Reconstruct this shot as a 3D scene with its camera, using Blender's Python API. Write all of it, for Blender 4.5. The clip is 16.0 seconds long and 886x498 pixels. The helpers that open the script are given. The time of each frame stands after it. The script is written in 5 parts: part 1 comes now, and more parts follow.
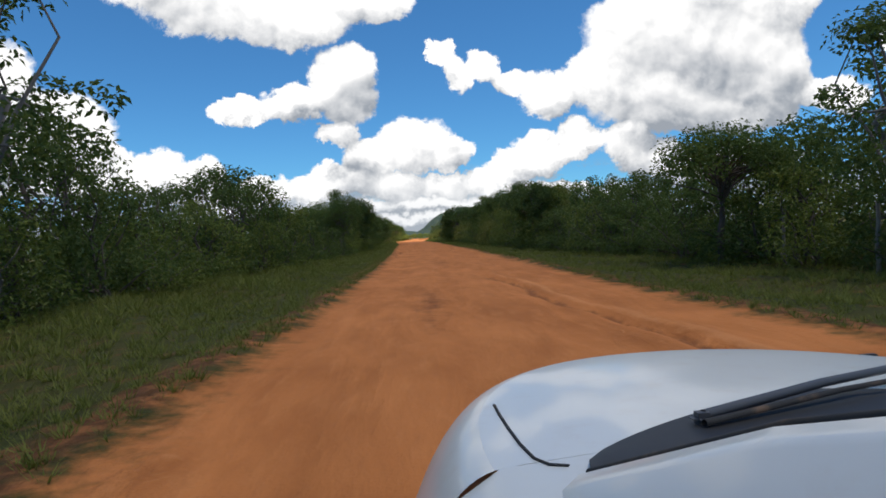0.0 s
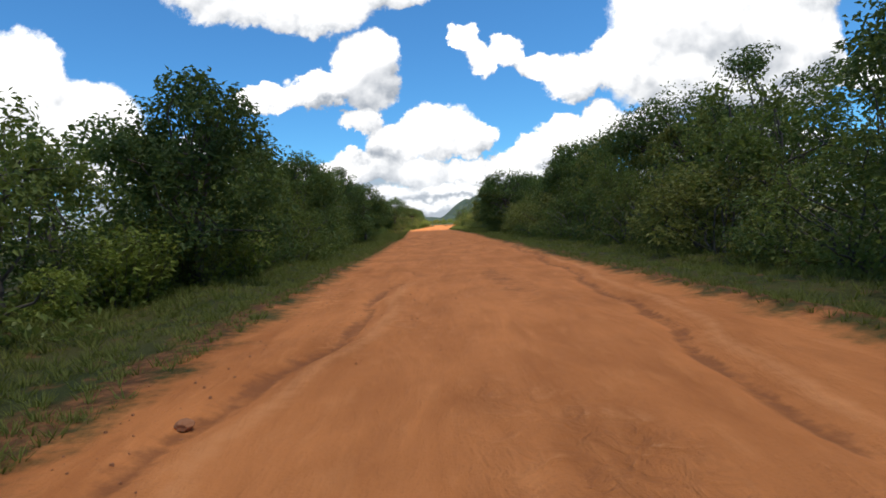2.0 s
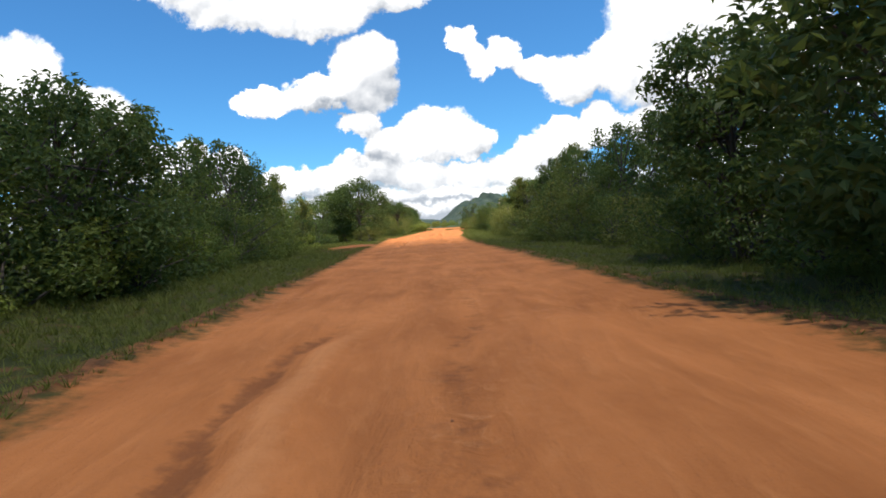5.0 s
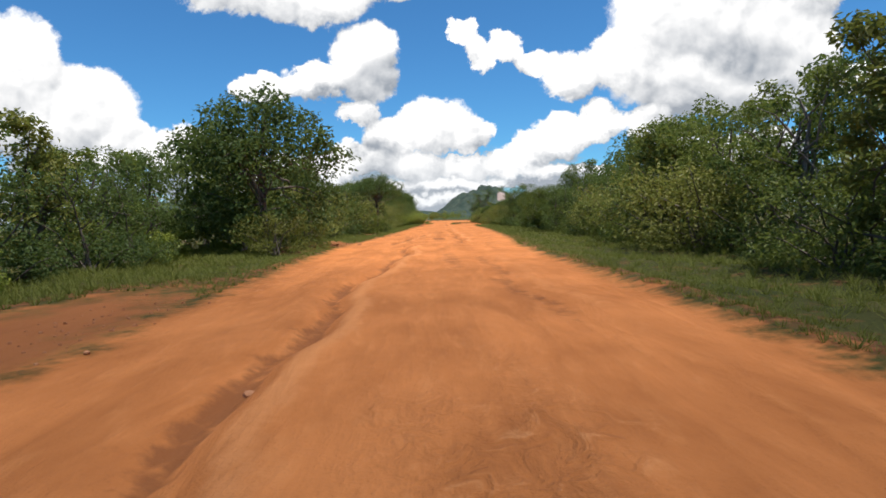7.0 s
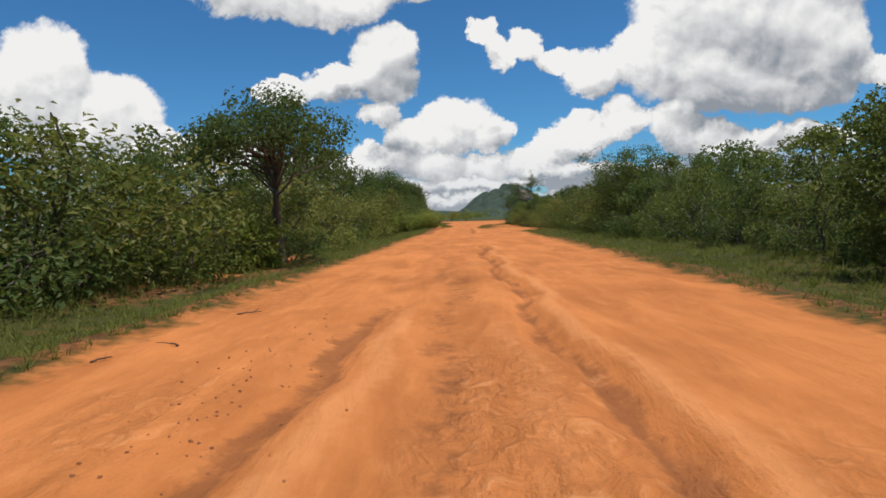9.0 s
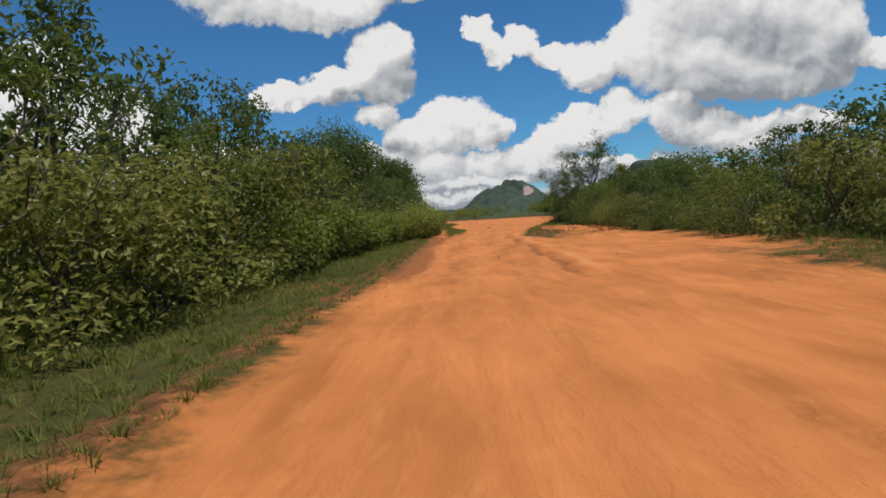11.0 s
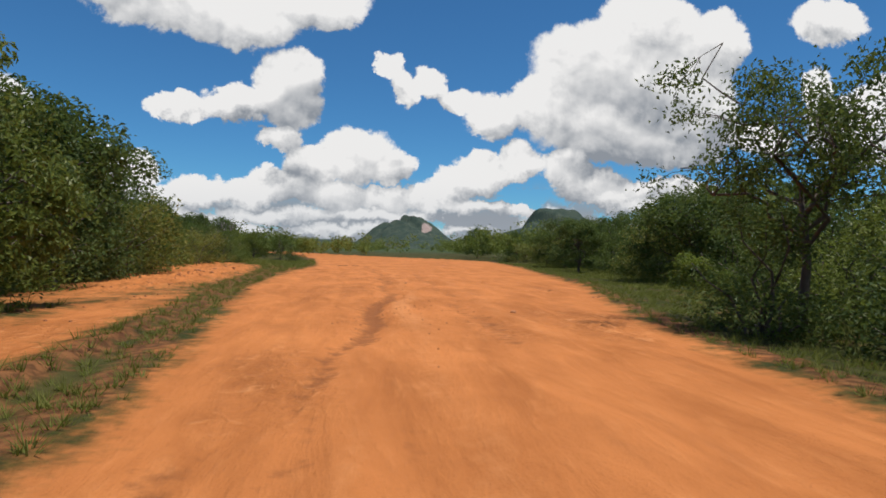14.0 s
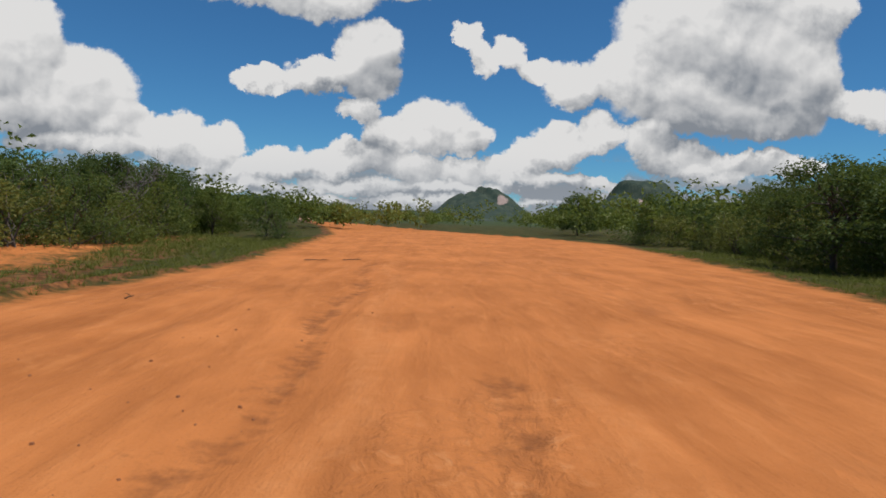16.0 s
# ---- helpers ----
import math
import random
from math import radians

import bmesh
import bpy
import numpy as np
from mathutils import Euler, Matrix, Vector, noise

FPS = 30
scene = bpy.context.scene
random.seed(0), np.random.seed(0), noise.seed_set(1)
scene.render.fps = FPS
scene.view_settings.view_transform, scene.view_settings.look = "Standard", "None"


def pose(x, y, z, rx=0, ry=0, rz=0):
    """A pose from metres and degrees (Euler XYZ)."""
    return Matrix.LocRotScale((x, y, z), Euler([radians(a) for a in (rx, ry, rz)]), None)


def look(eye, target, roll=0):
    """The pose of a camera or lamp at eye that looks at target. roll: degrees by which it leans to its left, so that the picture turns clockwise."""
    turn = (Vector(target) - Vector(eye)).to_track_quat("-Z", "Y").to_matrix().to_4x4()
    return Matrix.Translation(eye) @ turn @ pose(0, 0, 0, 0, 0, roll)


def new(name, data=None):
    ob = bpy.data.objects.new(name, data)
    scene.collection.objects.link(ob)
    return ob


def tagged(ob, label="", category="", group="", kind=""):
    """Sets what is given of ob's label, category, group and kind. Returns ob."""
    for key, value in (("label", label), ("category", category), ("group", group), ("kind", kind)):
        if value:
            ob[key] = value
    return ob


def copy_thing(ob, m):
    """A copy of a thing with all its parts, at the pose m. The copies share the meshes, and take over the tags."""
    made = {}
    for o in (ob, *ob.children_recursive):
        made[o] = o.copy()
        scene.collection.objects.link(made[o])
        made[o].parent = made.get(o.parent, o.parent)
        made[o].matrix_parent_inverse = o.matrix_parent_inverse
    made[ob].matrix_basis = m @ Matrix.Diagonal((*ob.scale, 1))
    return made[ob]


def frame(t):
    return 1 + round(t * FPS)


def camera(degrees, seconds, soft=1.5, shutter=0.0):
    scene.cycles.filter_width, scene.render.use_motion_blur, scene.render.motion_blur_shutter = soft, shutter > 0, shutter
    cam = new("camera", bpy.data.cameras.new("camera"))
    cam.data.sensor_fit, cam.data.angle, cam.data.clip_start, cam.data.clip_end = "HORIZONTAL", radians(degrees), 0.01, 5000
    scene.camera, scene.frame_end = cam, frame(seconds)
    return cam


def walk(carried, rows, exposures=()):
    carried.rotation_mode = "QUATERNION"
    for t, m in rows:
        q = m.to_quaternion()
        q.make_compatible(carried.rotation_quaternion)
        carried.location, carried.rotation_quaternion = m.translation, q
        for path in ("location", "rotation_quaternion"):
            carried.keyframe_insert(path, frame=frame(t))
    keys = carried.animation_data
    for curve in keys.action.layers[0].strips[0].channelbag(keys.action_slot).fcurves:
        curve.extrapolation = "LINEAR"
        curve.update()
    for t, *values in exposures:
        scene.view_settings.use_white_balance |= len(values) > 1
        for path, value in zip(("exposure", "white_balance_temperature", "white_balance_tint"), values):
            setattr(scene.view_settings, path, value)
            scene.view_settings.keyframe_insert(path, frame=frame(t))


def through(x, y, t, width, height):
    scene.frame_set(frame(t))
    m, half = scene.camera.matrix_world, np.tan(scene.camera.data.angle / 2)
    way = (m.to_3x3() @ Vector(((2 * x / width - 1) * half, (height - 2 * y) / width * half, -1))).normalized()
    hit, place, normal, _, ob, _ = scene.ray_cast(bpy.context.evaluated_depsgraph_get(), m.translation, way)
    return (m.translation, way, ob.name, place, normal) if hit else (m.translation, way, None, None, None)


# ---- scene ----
# Camera: held beside a car on a dirt road; y runs along the road, z is up.
cam = camera(70.0, 16.0, soft=1.7)

PATH = [
    (0.0, 0.00, 0.00, 1.30, 88.75, 2.81, -2.95),
    (0.5, 0.30, 12.56, 1.30, 89.31, 3.92, -1.80),
    (1.0, 0.55, 25.09, 1.30, 89.63, 1.71, -1.05),
    (1.5, 0.79, 37.42, 1.30, 86.36, 2.34, -1.87),
    (2.0, 0.93, 49.19, 1.30, 87.60, 3.09, -0.82),
    (2.5, 1.05, 60.41, 1.30, 88.08, 0.02, -0.93),
    (3.0, 1.13, 71.31, 1.30, 88.09, 3.51, 0.05),
    (3.5, 1.13, 81.69, 1.30, 87.59, 3.94, -1.60),
    (4.0, 1.15, 91.59, 1.30, 89.83, 1.68, -1.95),
    (4.5, 1.14, 101.25, 1.30, 88.52, 3.47, -0.88),
    (7.0, 0.11, 153.85, 1.30, 87.09, 1.61, -1.30),
    (7.5, 0.27, 164.53, 1.30, 87.53, -0.39, -1.39),
    (8.0, 0.43, 174.65, 1.30, 88.16, 1.48, -0.56),
    (8.5, 0.59, 184.12, 1.30, 87.49, 1.47, -0.77),
    (9.0, 0.85, 193.06, 1.30, 87.16, 2.35, 0.66),
    (11.5, 0.01, 238.77, 1.30, 87.05, 4.81, 0.50),
    (12.0, 0.09, 247.88, 1.30, 85.61, 4.61, -0.79),
    (12.5, 0.38, 256.48, 1.30, 87.78, 7.91, -0.48),
    (13.0, 1.00, 264.19, 1.30, 87.35, 5.17, -5.21),
    (13.5, 1.90, 271.01, 1.30, 86.61, -1.51, -6.55),
    (14.0, 2.99, 277.71, 1.30, 89.97, -0.89, -8.61),
    (14.5, 3.95, 284.34, 1.30, 90.25, -1.74, -9.06),
    (15.0, 4.71, 290.86, 1.30, 88.25, 0.03, -5.84),
    (15.5, 5.26, 297.44, 1.30, 87.87, -2.88, -3.66),
    (16.0, 5.68, 303.77, 1.30, 87.29, -1.80, -1.81),
]
EXPOSURE = [(0.0, 0.22), (1.0, 0.3), (1.5, 0.45), (3.0, 0.55), (4.5, 0.6), (7.0, 0.3), (7.5, 0.1), (8.0, 0.05), (8.5, 0.0), (9.0, -0.1), (11.5, -0.25), (12.1, -0.25), (12.5, 0.05), (13.5, 0.0), (14.2, -0.22), (15.0, -0.28), (16.0, -0.38)]
walk(cam, [(t, pose(x, y, z, rx, ry, rz)) for t, x, y, z, rx, ry, rz in PATH], EXPOSURE)

# ---- world, sun ----
SUN_ELEVATION, SUN_AZIMUTH = radians(74), radians(118)   # azimuth from the road's direction, positive to its right

# cumulus banks: direction ahead (sideways, up) and half sizes, as tangents of angles
CLOUDS_A = [
    [(-0.636, 0.236, 0.085, 0.093), (-0.542, 0.18, 0.094, 0.064), (-0.474, 0.148, 0.052, 0.034), (-0.602, 0.152, 0.111, 0.039)],
    [(-0.396, 0.116, 0.052, 0.039), (-0.335, 0.101, 0.048, 0.033), (-0.482, 0.104, 0.077, 0.022), (-0.568, 0.103, 0.077, 0.017)],
    [(-0.094, 0.24, 0.051, 0.059), (-0.172, 0.215, 0.052, 0.03), (-0.25, 0.204, 0.043, 0.024), (-0.109, 0.165, 0.04, 0.019)],
]
CLOUDS_B = [
    [(0.015, 0.144, 0.062, 0.044), (-0.056, 0.128, 0.044, 0.031), (0.068, 0.128, 0.036, 0.026), (-0.099, 0.091, 0.062, 0.025)],
    [(0.059, 0.29, 0.025, 0.019), (0.086, 0.256, 0.025, 0.026), (0.126, 0.266, 0.027, 0.024), (0.167, 0.237, 0.031, 0.019)],
    [(0.235, 0.218, 0.054, 0.037), (0.315, 0.239, 0.063, 0.048)],
]
CLOUDS_C = [
    [(0.429, 0.305, 0.136, 0.079), (0.548, 0.283, 0.1, 0.097), (0.443, 0.199, 0.137, 0.053), (0.597, 0.223, 0.064, 0.071), (0.518, 0.175, 0.119, 0.036)],
    [(0.356, 0.134, 0.045, 0.031), (0.403, 0.109, 0.064, 0.027), (0.274, 0.144, 0.041, 0.031), (0.221, 0.129, 0.054, 0.027), (0.186, 0.106, 0.054, 0.022), (0.485, 0.102, 0.055, 0.016)],
    [(0.814, 0.275, 0.034, 0.05), (0.883, 0.219, 0.092, 0.06), (0.951, 0.254, 0.07, 0.061), (0.832, 0.407, 0.068, 0.038)],
]
CLOUDS_D = [
    [(-0.222, 0.083, 0.053, 0.025), (-0.151, 0.081, 0.044, 0.022), (-0.282, 0.067, 0.044, 0.018), (-0.028, 0.081, 0.062, 0.022), (0.133, 0.082, 0.054, 0.019), (0.061, 0.079, 0.045, 0.019)],
    [(-0.267, 0.375, 0.131, 0.046), (-0.168, 0.345, 0.092, 0.042), (-0.051, 0.378, 0.078, 0.04), (-0.331, 0.4, 0.12, 0.042)],
    [(-0.265, 0.042, 0.079, 0.012), (-0.115, 0.047, 0.08, 0.012), (0.035, 0.053, 0.08, 0.012), (0.223, 0.067, 0.108, 0.012), (-0.168, 0.026, 0.106, 0.008), (0.027, 0.029, 0.107, 0.008)],
]
CLOUDS_E = [
    [(0.5, 0.385, 0.09, 0.05), (0.62, 0.36, 0.05, 0.05), (0.7, 0.2, 0.06, 0.03), (0.56, 0.1, 0.09, 0.02), (0.45, 0.085, 0.08, 0.015)],
]
CLOUDS = CLOUDS_E + CLOUDS_A + CLOUDS_B + CLOUDS_C + CLOUDS_D


class Nodes:
    """A short way to write node trees."""

    def __init__(self, tree):
        self.tree = tree

    def add(self, kind, inputs=None):
        n = self.tree.nodes.new(kind)
        for k, v in (inputs or {}).items():
            if isinstance(v, bpy.types.NodeSocket):
                self.tree.links.new(v, n.inputs[k])
            else:
                n.inputs[k].default_value = v
        return n

    def attribute(self, name):
        n = self.add("ShaderNodeAttribute")
        n.attribute_name = name
        return n.outputs["Fac"]

    def math(self, op, a, b=0.0, c=0.0, clamp=False):
        n = self.add("ShaderNodeMath", {0: a, 1: b, 2: c})
        n.operation, n.use_clamp = op, clamp
        return n.outputs[0]

    def vec(self, op, a, b=(0, 0, 0)):
        n = self.add("ShaderNodeVectorMath", {0: a, 1: b})
        n.operation = op
        return n.outputs["Value"] if op in ("DOT_PRODUCT", "LENGTH") else n.outputs[0]

    def noise(self, vector, scale, detail=4.0, rough=0.55, distortion=0.0):
        return self.add("ShaderNodeTexNoise", {"Vector": vector, "Scale": scale, "Detail": detail, "Roughness": rough, "Distortion": distortion})

    def ramp(self, value, lo, hi, smooth=True):
        n = self.add("ShaderNodeMapRange", {0: value, 1: lo, 2: hi, 3: 0.0, 4: 1.0})
        n.interpolation_type = "SMOOTHSTEP" if smooth else "LINEAR"
        return n.outputs[0]

    def mix(self, fac, a, b, blend="MIX"):
        n = self.add("ShaderNodeMix")
        n.data_type, n.blend_type = "RGBA", blend
        for i, v in ((0, fac), (6, a), (7, b)):
            if isinstance(v, bpy.types.NodeSocket):
                self.tree.links.new(v, n.inputs[i])
            else:
                n.inputs[i].default_value = v if i == 0 else (*v[:3], 1.0)
        return n.outputs[2]


def make_world():
    world = bpy.data.worlds.new("world")
    scene.world = world
    world.use_nodes = True
    tree = world.node_tree
    tree.nodes.clear()
    g = Nodes(tree)
    sky = g.add("ShaderNodeTexSky")
    sky.sky_type, sky.sun_disc, sky.sun_elevation, sky.sun_rotation = "NISHITA", False, SUN_ELEVATION, SUN_AZIMUTH
    sky.altitude, sky.air_density, sky.dust_density, sky.ozone_density = 1100.0, 1.0, 0.1, 5.0
    way = g.add("ShaderNodeTexCoord").outputs["Generated"]
    sep = g.add("ShaderNodeSeparateXYZ", {0: way})
    ahead = g.math("MAXIMUM", sep.outputs[1], 0.02)
    u = g.math("DIVIDE", sep.outputs[0], ahead)
    v = g.math("DIVIDE", sep.outputs[2], ahead)
    flat = g.add("ShaderNodeCombineXYZ", {0: u, 1: v}).outputs[0]
    def warped(at):
        """Ragged, billowing edges."""
        n1 = g.noise(at, 8.0, 6.0, 0.62)
        w1 = g.vec("MULTIPLY", g.vec("SUBTRACT", n1.outputs["Color"], (0.5, 0.5, 0.5)), (0.075, 0.06, 0.0))
        n2 = g.noise(at, 24.0, 8.0, 0.68)
        w2 = g.vec("MULTIPLY", g.vec("SUBTRACT", n2.outputs["Color"], (0.5, 0.5, 0.5)), (0.05, 0.05, 0.0))
        return g.vec("ADD", g.vec("ADD", at, w1), w2)

    def field(at):
        total = None
        for bank in CLOUDS:
            for cu, cv, ru, rv in bank:
                d = g.vec("MULTIPLY", g.vec("SUBTRACT", at, (cu, cv, 0)), (1 / (ru * 1.1), 1 / (rv * 1.12), 0))
                q = g.math("SUBTRACT", 1.0, g.vec("DOT_PRODUCT", d, d))
                total = q if total is None else g.math("SMOOTH_MAX", total, q, 0.2)
        return total

    base = warped(flat)
    body = field(base)
    near = field(warped(g.vec("ADD", flat, (-0.006, 0.011, 0))))
    above = field(g.vec("ADD", base, (-0.01, 0.05, 0)))
    front = g.ramp(sep.outputs[1], 0.25, 0.5)
    front = g.math("MULTIPLY", front, g.math("LESS_THAN", g.math("ABSOLUTE", u), 1.05))
    cover = g.math("MULTIPLY", g.ramp(body, -0.06, 0.26), front)
    # scattered cumulus over the rest of the sky
    up = g.math("MAXIMUM", sep.outputs[2], 0.04)
    plane = g.add("ShaderNodeCombineXYZ", {0: g.math("DIVIDE", sep.outputs[0], up), 1: g.math("DIVIDE", sep.outputs[1], up)}).outputs[0]
    loose = g.noise(plane, 0.55, 7.0, 0.55).outputs[0]
    rest = g.math("MULTIPLY", g.ramp(loose, 0.53, 0.6), g.math("SUBTRACT", 1.0, g.math("MULTIPLY", front, g.math("LESS_THAN", v, 0.5))))
    rest = g.math("MULTIPLY", rest, g.ramp(sep.outputs[2], 0.02, 0.08))
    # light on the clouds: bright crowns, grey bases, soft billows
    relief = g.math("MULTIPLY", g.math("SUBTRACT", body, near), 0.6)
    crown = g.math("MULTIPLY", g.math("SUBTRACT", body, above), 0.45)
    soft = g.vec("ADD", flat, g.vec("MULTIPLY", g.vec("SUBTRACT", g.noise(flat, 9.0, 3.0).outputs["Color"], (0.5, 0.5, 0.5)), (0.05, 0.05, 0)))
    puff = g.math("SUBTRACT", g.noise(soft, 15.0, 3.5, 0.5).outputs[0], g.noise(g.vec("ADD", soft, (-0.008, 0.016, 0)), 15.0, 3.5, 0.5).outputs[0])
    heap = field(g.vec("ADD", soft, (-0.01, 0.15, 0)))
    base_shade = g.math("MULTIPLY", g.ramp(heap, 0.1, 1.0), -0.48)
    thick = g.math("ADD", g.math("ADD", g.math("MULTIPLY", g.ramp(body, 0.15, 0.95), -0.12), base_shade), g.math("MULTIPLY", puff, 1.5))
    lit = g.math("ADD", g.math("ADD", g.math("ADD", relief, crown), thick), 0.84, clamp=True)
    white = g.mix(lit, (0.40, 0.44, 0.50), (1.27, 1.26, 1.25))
    # low bands of far cumulus down to the horizon
    row = g.noise(g.vec("MULTIPLY", base, (0.55, 2.6, 0)), 16.0, 5.0, 0.55)
    low = g.math("MULTIPLY", g.ramp(v, 0.125, 0.05), g.ramp(v, -0.02, 0.0))
    bands = g.math("MULTIPLY", g.math("MULTIPLY", g.ramp(g.math("ADD", row.outputs[0], g.math("MULTIPLY", low, 0.22)), 0.56, 0.66), low), front)
    cover = g.math("MAXIMUM", cover, bands)
    hazy = g.ramp(v, 0.12, 0.0)
    white = g.mix(g.math("MULTIPLY", hazy, 0.35), white, (0.62, 0.70, 0.80))
    blue = g.mix(1.0, sky.outputs[0], SKY_TINT, "MULTIPLY")
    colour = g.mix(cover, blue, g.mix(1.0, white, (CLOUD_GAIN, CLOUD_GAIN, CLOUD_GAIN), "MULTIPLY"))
    colour = g.mix(rest, colour, (0.8 * CLOUD_GAIN, 0.82 * CLOUD_GAIN, 0.85 * CLOUD_GAIN))
    bg = g.add("ShaderNodeBackground", {"Color": colour, "Strength": 0.1})
    out = g.add("ShaderNodeOutputWorld")
    tree.links.new(bg.outputs[0], out.inputs[0])


SKY_TINT, CLOUD_GAIN = (0.44, 0.87, 1.09), 7.4
make_world()
sun = new("sun", bpy.data.lights.new("sun", "SUN"))
sun.data.energy, sun.data.angle, sun.data.color = 4.8, radians(0.6), (1.0, 0.95, 0.87)
sun.matrix_basis = look((0, 0, 0), (-math.sin(SUN_AZIMUTH) * math.cos(SUN_ELEVATION), -math.cos(SUN_AZIMUTH) * math.cos(SUN_ELEVATION), -math.sin(SUN_ELEVATION)))


# ---- materials ----
def material(name):
    m = bpy.data.materials.new(name)
    m.use_nodes = True
    m.node_tree.nodes.clear()
    return m, Nodes(m.node_tree)


def finish(m, g, shader):
    out = g.add("ShaderNodeOutputMaterial")
    m.node_tree.links.new(shader, out.inputs[0])
    return m


def foliage(name, dark, light, gloss=0.5, through=0.3):
    """Leaves: two greens mixed leaf by leaf and plant by plant, a little light coming through."""
    m, g = material(name)
    geo = g.add("ShaderNodeNewGeometry")
    info = g.add("ShaderNodeObjectInfo")
    where = g.add("ShaderNodeTexCoord").outputs["Object"]
    patch = g.noise(where, 0.9, 3.0).outputs[0]
    mixv = g.math("ADD", g.math("MULTIPLY", geo.outputs["Random Per Island"], 0.42), g.math("MULTIPLY", patch, 0.68))
    mixv = g.math("ADD", mixv, g.math("MULTIPLY", g.math("SUBTRACT", info.outputs["Random"], 0.5), 0.5), clamp=True)
    col = g.mix(mixv, dark, light)
    bs = g.add("ShaderNodeBsdfPrincipled", {"Base Color": col, "Roughness": gloss, "Specular IOR Level": 0.22})
    tr = g.add("ShaderNodeBsdfTranslucent", {"Color": g.mix(0.5, col, (0.16, 0.2, 0.03))})
    mixs = g.add("ShaderNodeMixShader", {0: through, 1: bs.outputs[0], 2: tr.outputs[0]})
    return finish(m, g, mixs.outputs[0])


def bark(name, a, b):
    m, g = material(name)
    where = g.add("ShaderNodeTexCoord").outputs["Object"]
    st = g.vec("MULTIPLY", where, (1, 1, 0.25))
    n = g.noise(st, 14.0, 6.0, 0.65).outputs[0]
    big = g.noise(where, 1.5, 2.0).outputs[0]
    col = g.mix(g.math("ADD", g.math("MULTIPLY", n, 0.7), g.math("MULTIPLY", big, 0.3)), a, b)
    bump = g.add("ShaderNodeBump", {"Height": n, "Strength": 0.6, "Distance": 0.02})
    bs = g.add("ShaderNodeBsdfPrincipled", {"Base Color": col, "Roughness": 0.85, "Normal": bump.outputs[0]})
    return finish(m, g, bs.outputs[0])


def earth():
    """The one ground sheet: packed red dirt where the road runs, grassy soil beside it."""
    m, g = material("red_earth")
    where = g.add("ShaderNodeTexCoord").outputs["Object"]
    road = g.attribute("road")
    edge = g.noise(where, 1.1, 5.0, 0.65).outputs[0]
    fray = g.noise(where, 6.0, 4.0, 0.6).outputs[0]
    mask = g.ramp(g.math("ADD", road, g.math("ADD", g.math("MULTIPLY", g.math("SUBTRACT", edge, 0.5), 1.5), g.math("MULTIPLY", g.math("SUBTRACT", fray, 0.5), 0.7))), -0.35, 0.35)
    along = g.vec("MULTIPLY", where, (1.0, 0.22, 1.0))
    lanes = g.noise(along, 1.6, 5.0, 0.6, 0.6).outputs[0]
    fine_lanes = g.noise(g.vec("MULTIPLY", where, (1.0, 0.25, 1.0)), 5.0, 4.0, 0.6, 0.3).outputs[0]
    blot = g.noise(where, 0.35, 5.0, 0.6).outputs[0]
    grit = g.noise(where, 40.0, 4.0, 0.7).outputs[0]
    tone = g.math("ADD", g.math("MULTIPLY", lanes, 0.55), g.math("MULTIPLY", blot, 0.45))
    dirt = g.mix(g.ramp(tone, 0.3, 0.7), (0.37, 0.124, 0.034), (0.59, 0.212, 0.064))
    dirt = g.mix(g.math("MULTIPLY", g.ramp(fine_lanes, 0.5, 0.75), 0.3), dirt, (0.68, 0.275, 0.094))
    dirt = g.mix(g.math("MULTIPLY", g.ramp(g.noise(g.vec("MULTIPLY", where, (1, 0.3, 1)), 0.8, 6.0, 0.65).outputs[0], 0.58, 0.72), 0.4), dirt, (0.27, 0.098, 0.034))
    dirt = g.mix(g.math("MULTIPLY", g.ramp(grit, 0.55, 0.75), 0.35), dirt, (0.22, 0.08, 0.03))
    patch = g.ramp(g.noise(g.vec("MULTIPLY", where, (0.7, 0.22, 1)), 0.5, 4.0, 0.6).outputs[0], 0.52, 0.66)
    crust = g.noise(g.vec("MULTIPLY", where, (1, 0.7, 1)), 4.5, 6.0, 0.6, 0.8).outputs[0]
    cracks = g.math("MULTIPLY", patch, g.ramp(g.math("ABSOLUTE", g.math("SUBTRACT", crust, 0.5)), 0.07, 0.0))
    dirt = g.mix(g.math("MULTIPLY", cracks, 0.25), dirt, (0.26, 0.09, 0.03))
    dirt = g.mix(g.math("MULTIPLY", g.math("MULTIPLY", patch, g.ramp(crust, 0.56, 0.7)), 0.5), dirt, (0.68, 0.31, 0.125))
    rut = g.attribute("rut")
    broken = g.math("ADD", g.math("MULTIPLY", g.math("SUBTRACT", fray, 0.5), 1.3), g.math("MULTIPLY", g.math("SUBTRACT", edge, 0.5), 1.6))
    # groove shade put into the colour; damp patches and dark soil share it
    damp_and_shade = g.ramp(g.math("ADD", rut, broken), 0.3, 0.9)
    dirt = g.mix(g.math("MULTIPLY", damp_and_shade, 0.72), dirt, (0.20, 0.072, 0.026))
    # ridges beside the grooves painted lighter, as if catching the sun
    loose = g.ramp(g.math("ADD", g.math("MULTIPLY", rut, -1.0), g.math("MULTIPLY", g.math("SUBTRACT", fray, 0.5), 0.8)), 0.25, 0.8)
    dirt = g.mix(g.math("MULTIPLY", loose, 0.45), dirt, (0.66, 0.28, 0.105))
    soil = g.mix(g.ramp(blot, 0.35, 0.65), (0.028, 0.036, 0.009), (0.064, 0.058, 0.016))
    soil = g.mix(g.ramp(g.noise(where, 2.2, 5.0, 0.6).outputs[0], 0.54, 0.68), soil, (0.13, 0.060, 0.024))
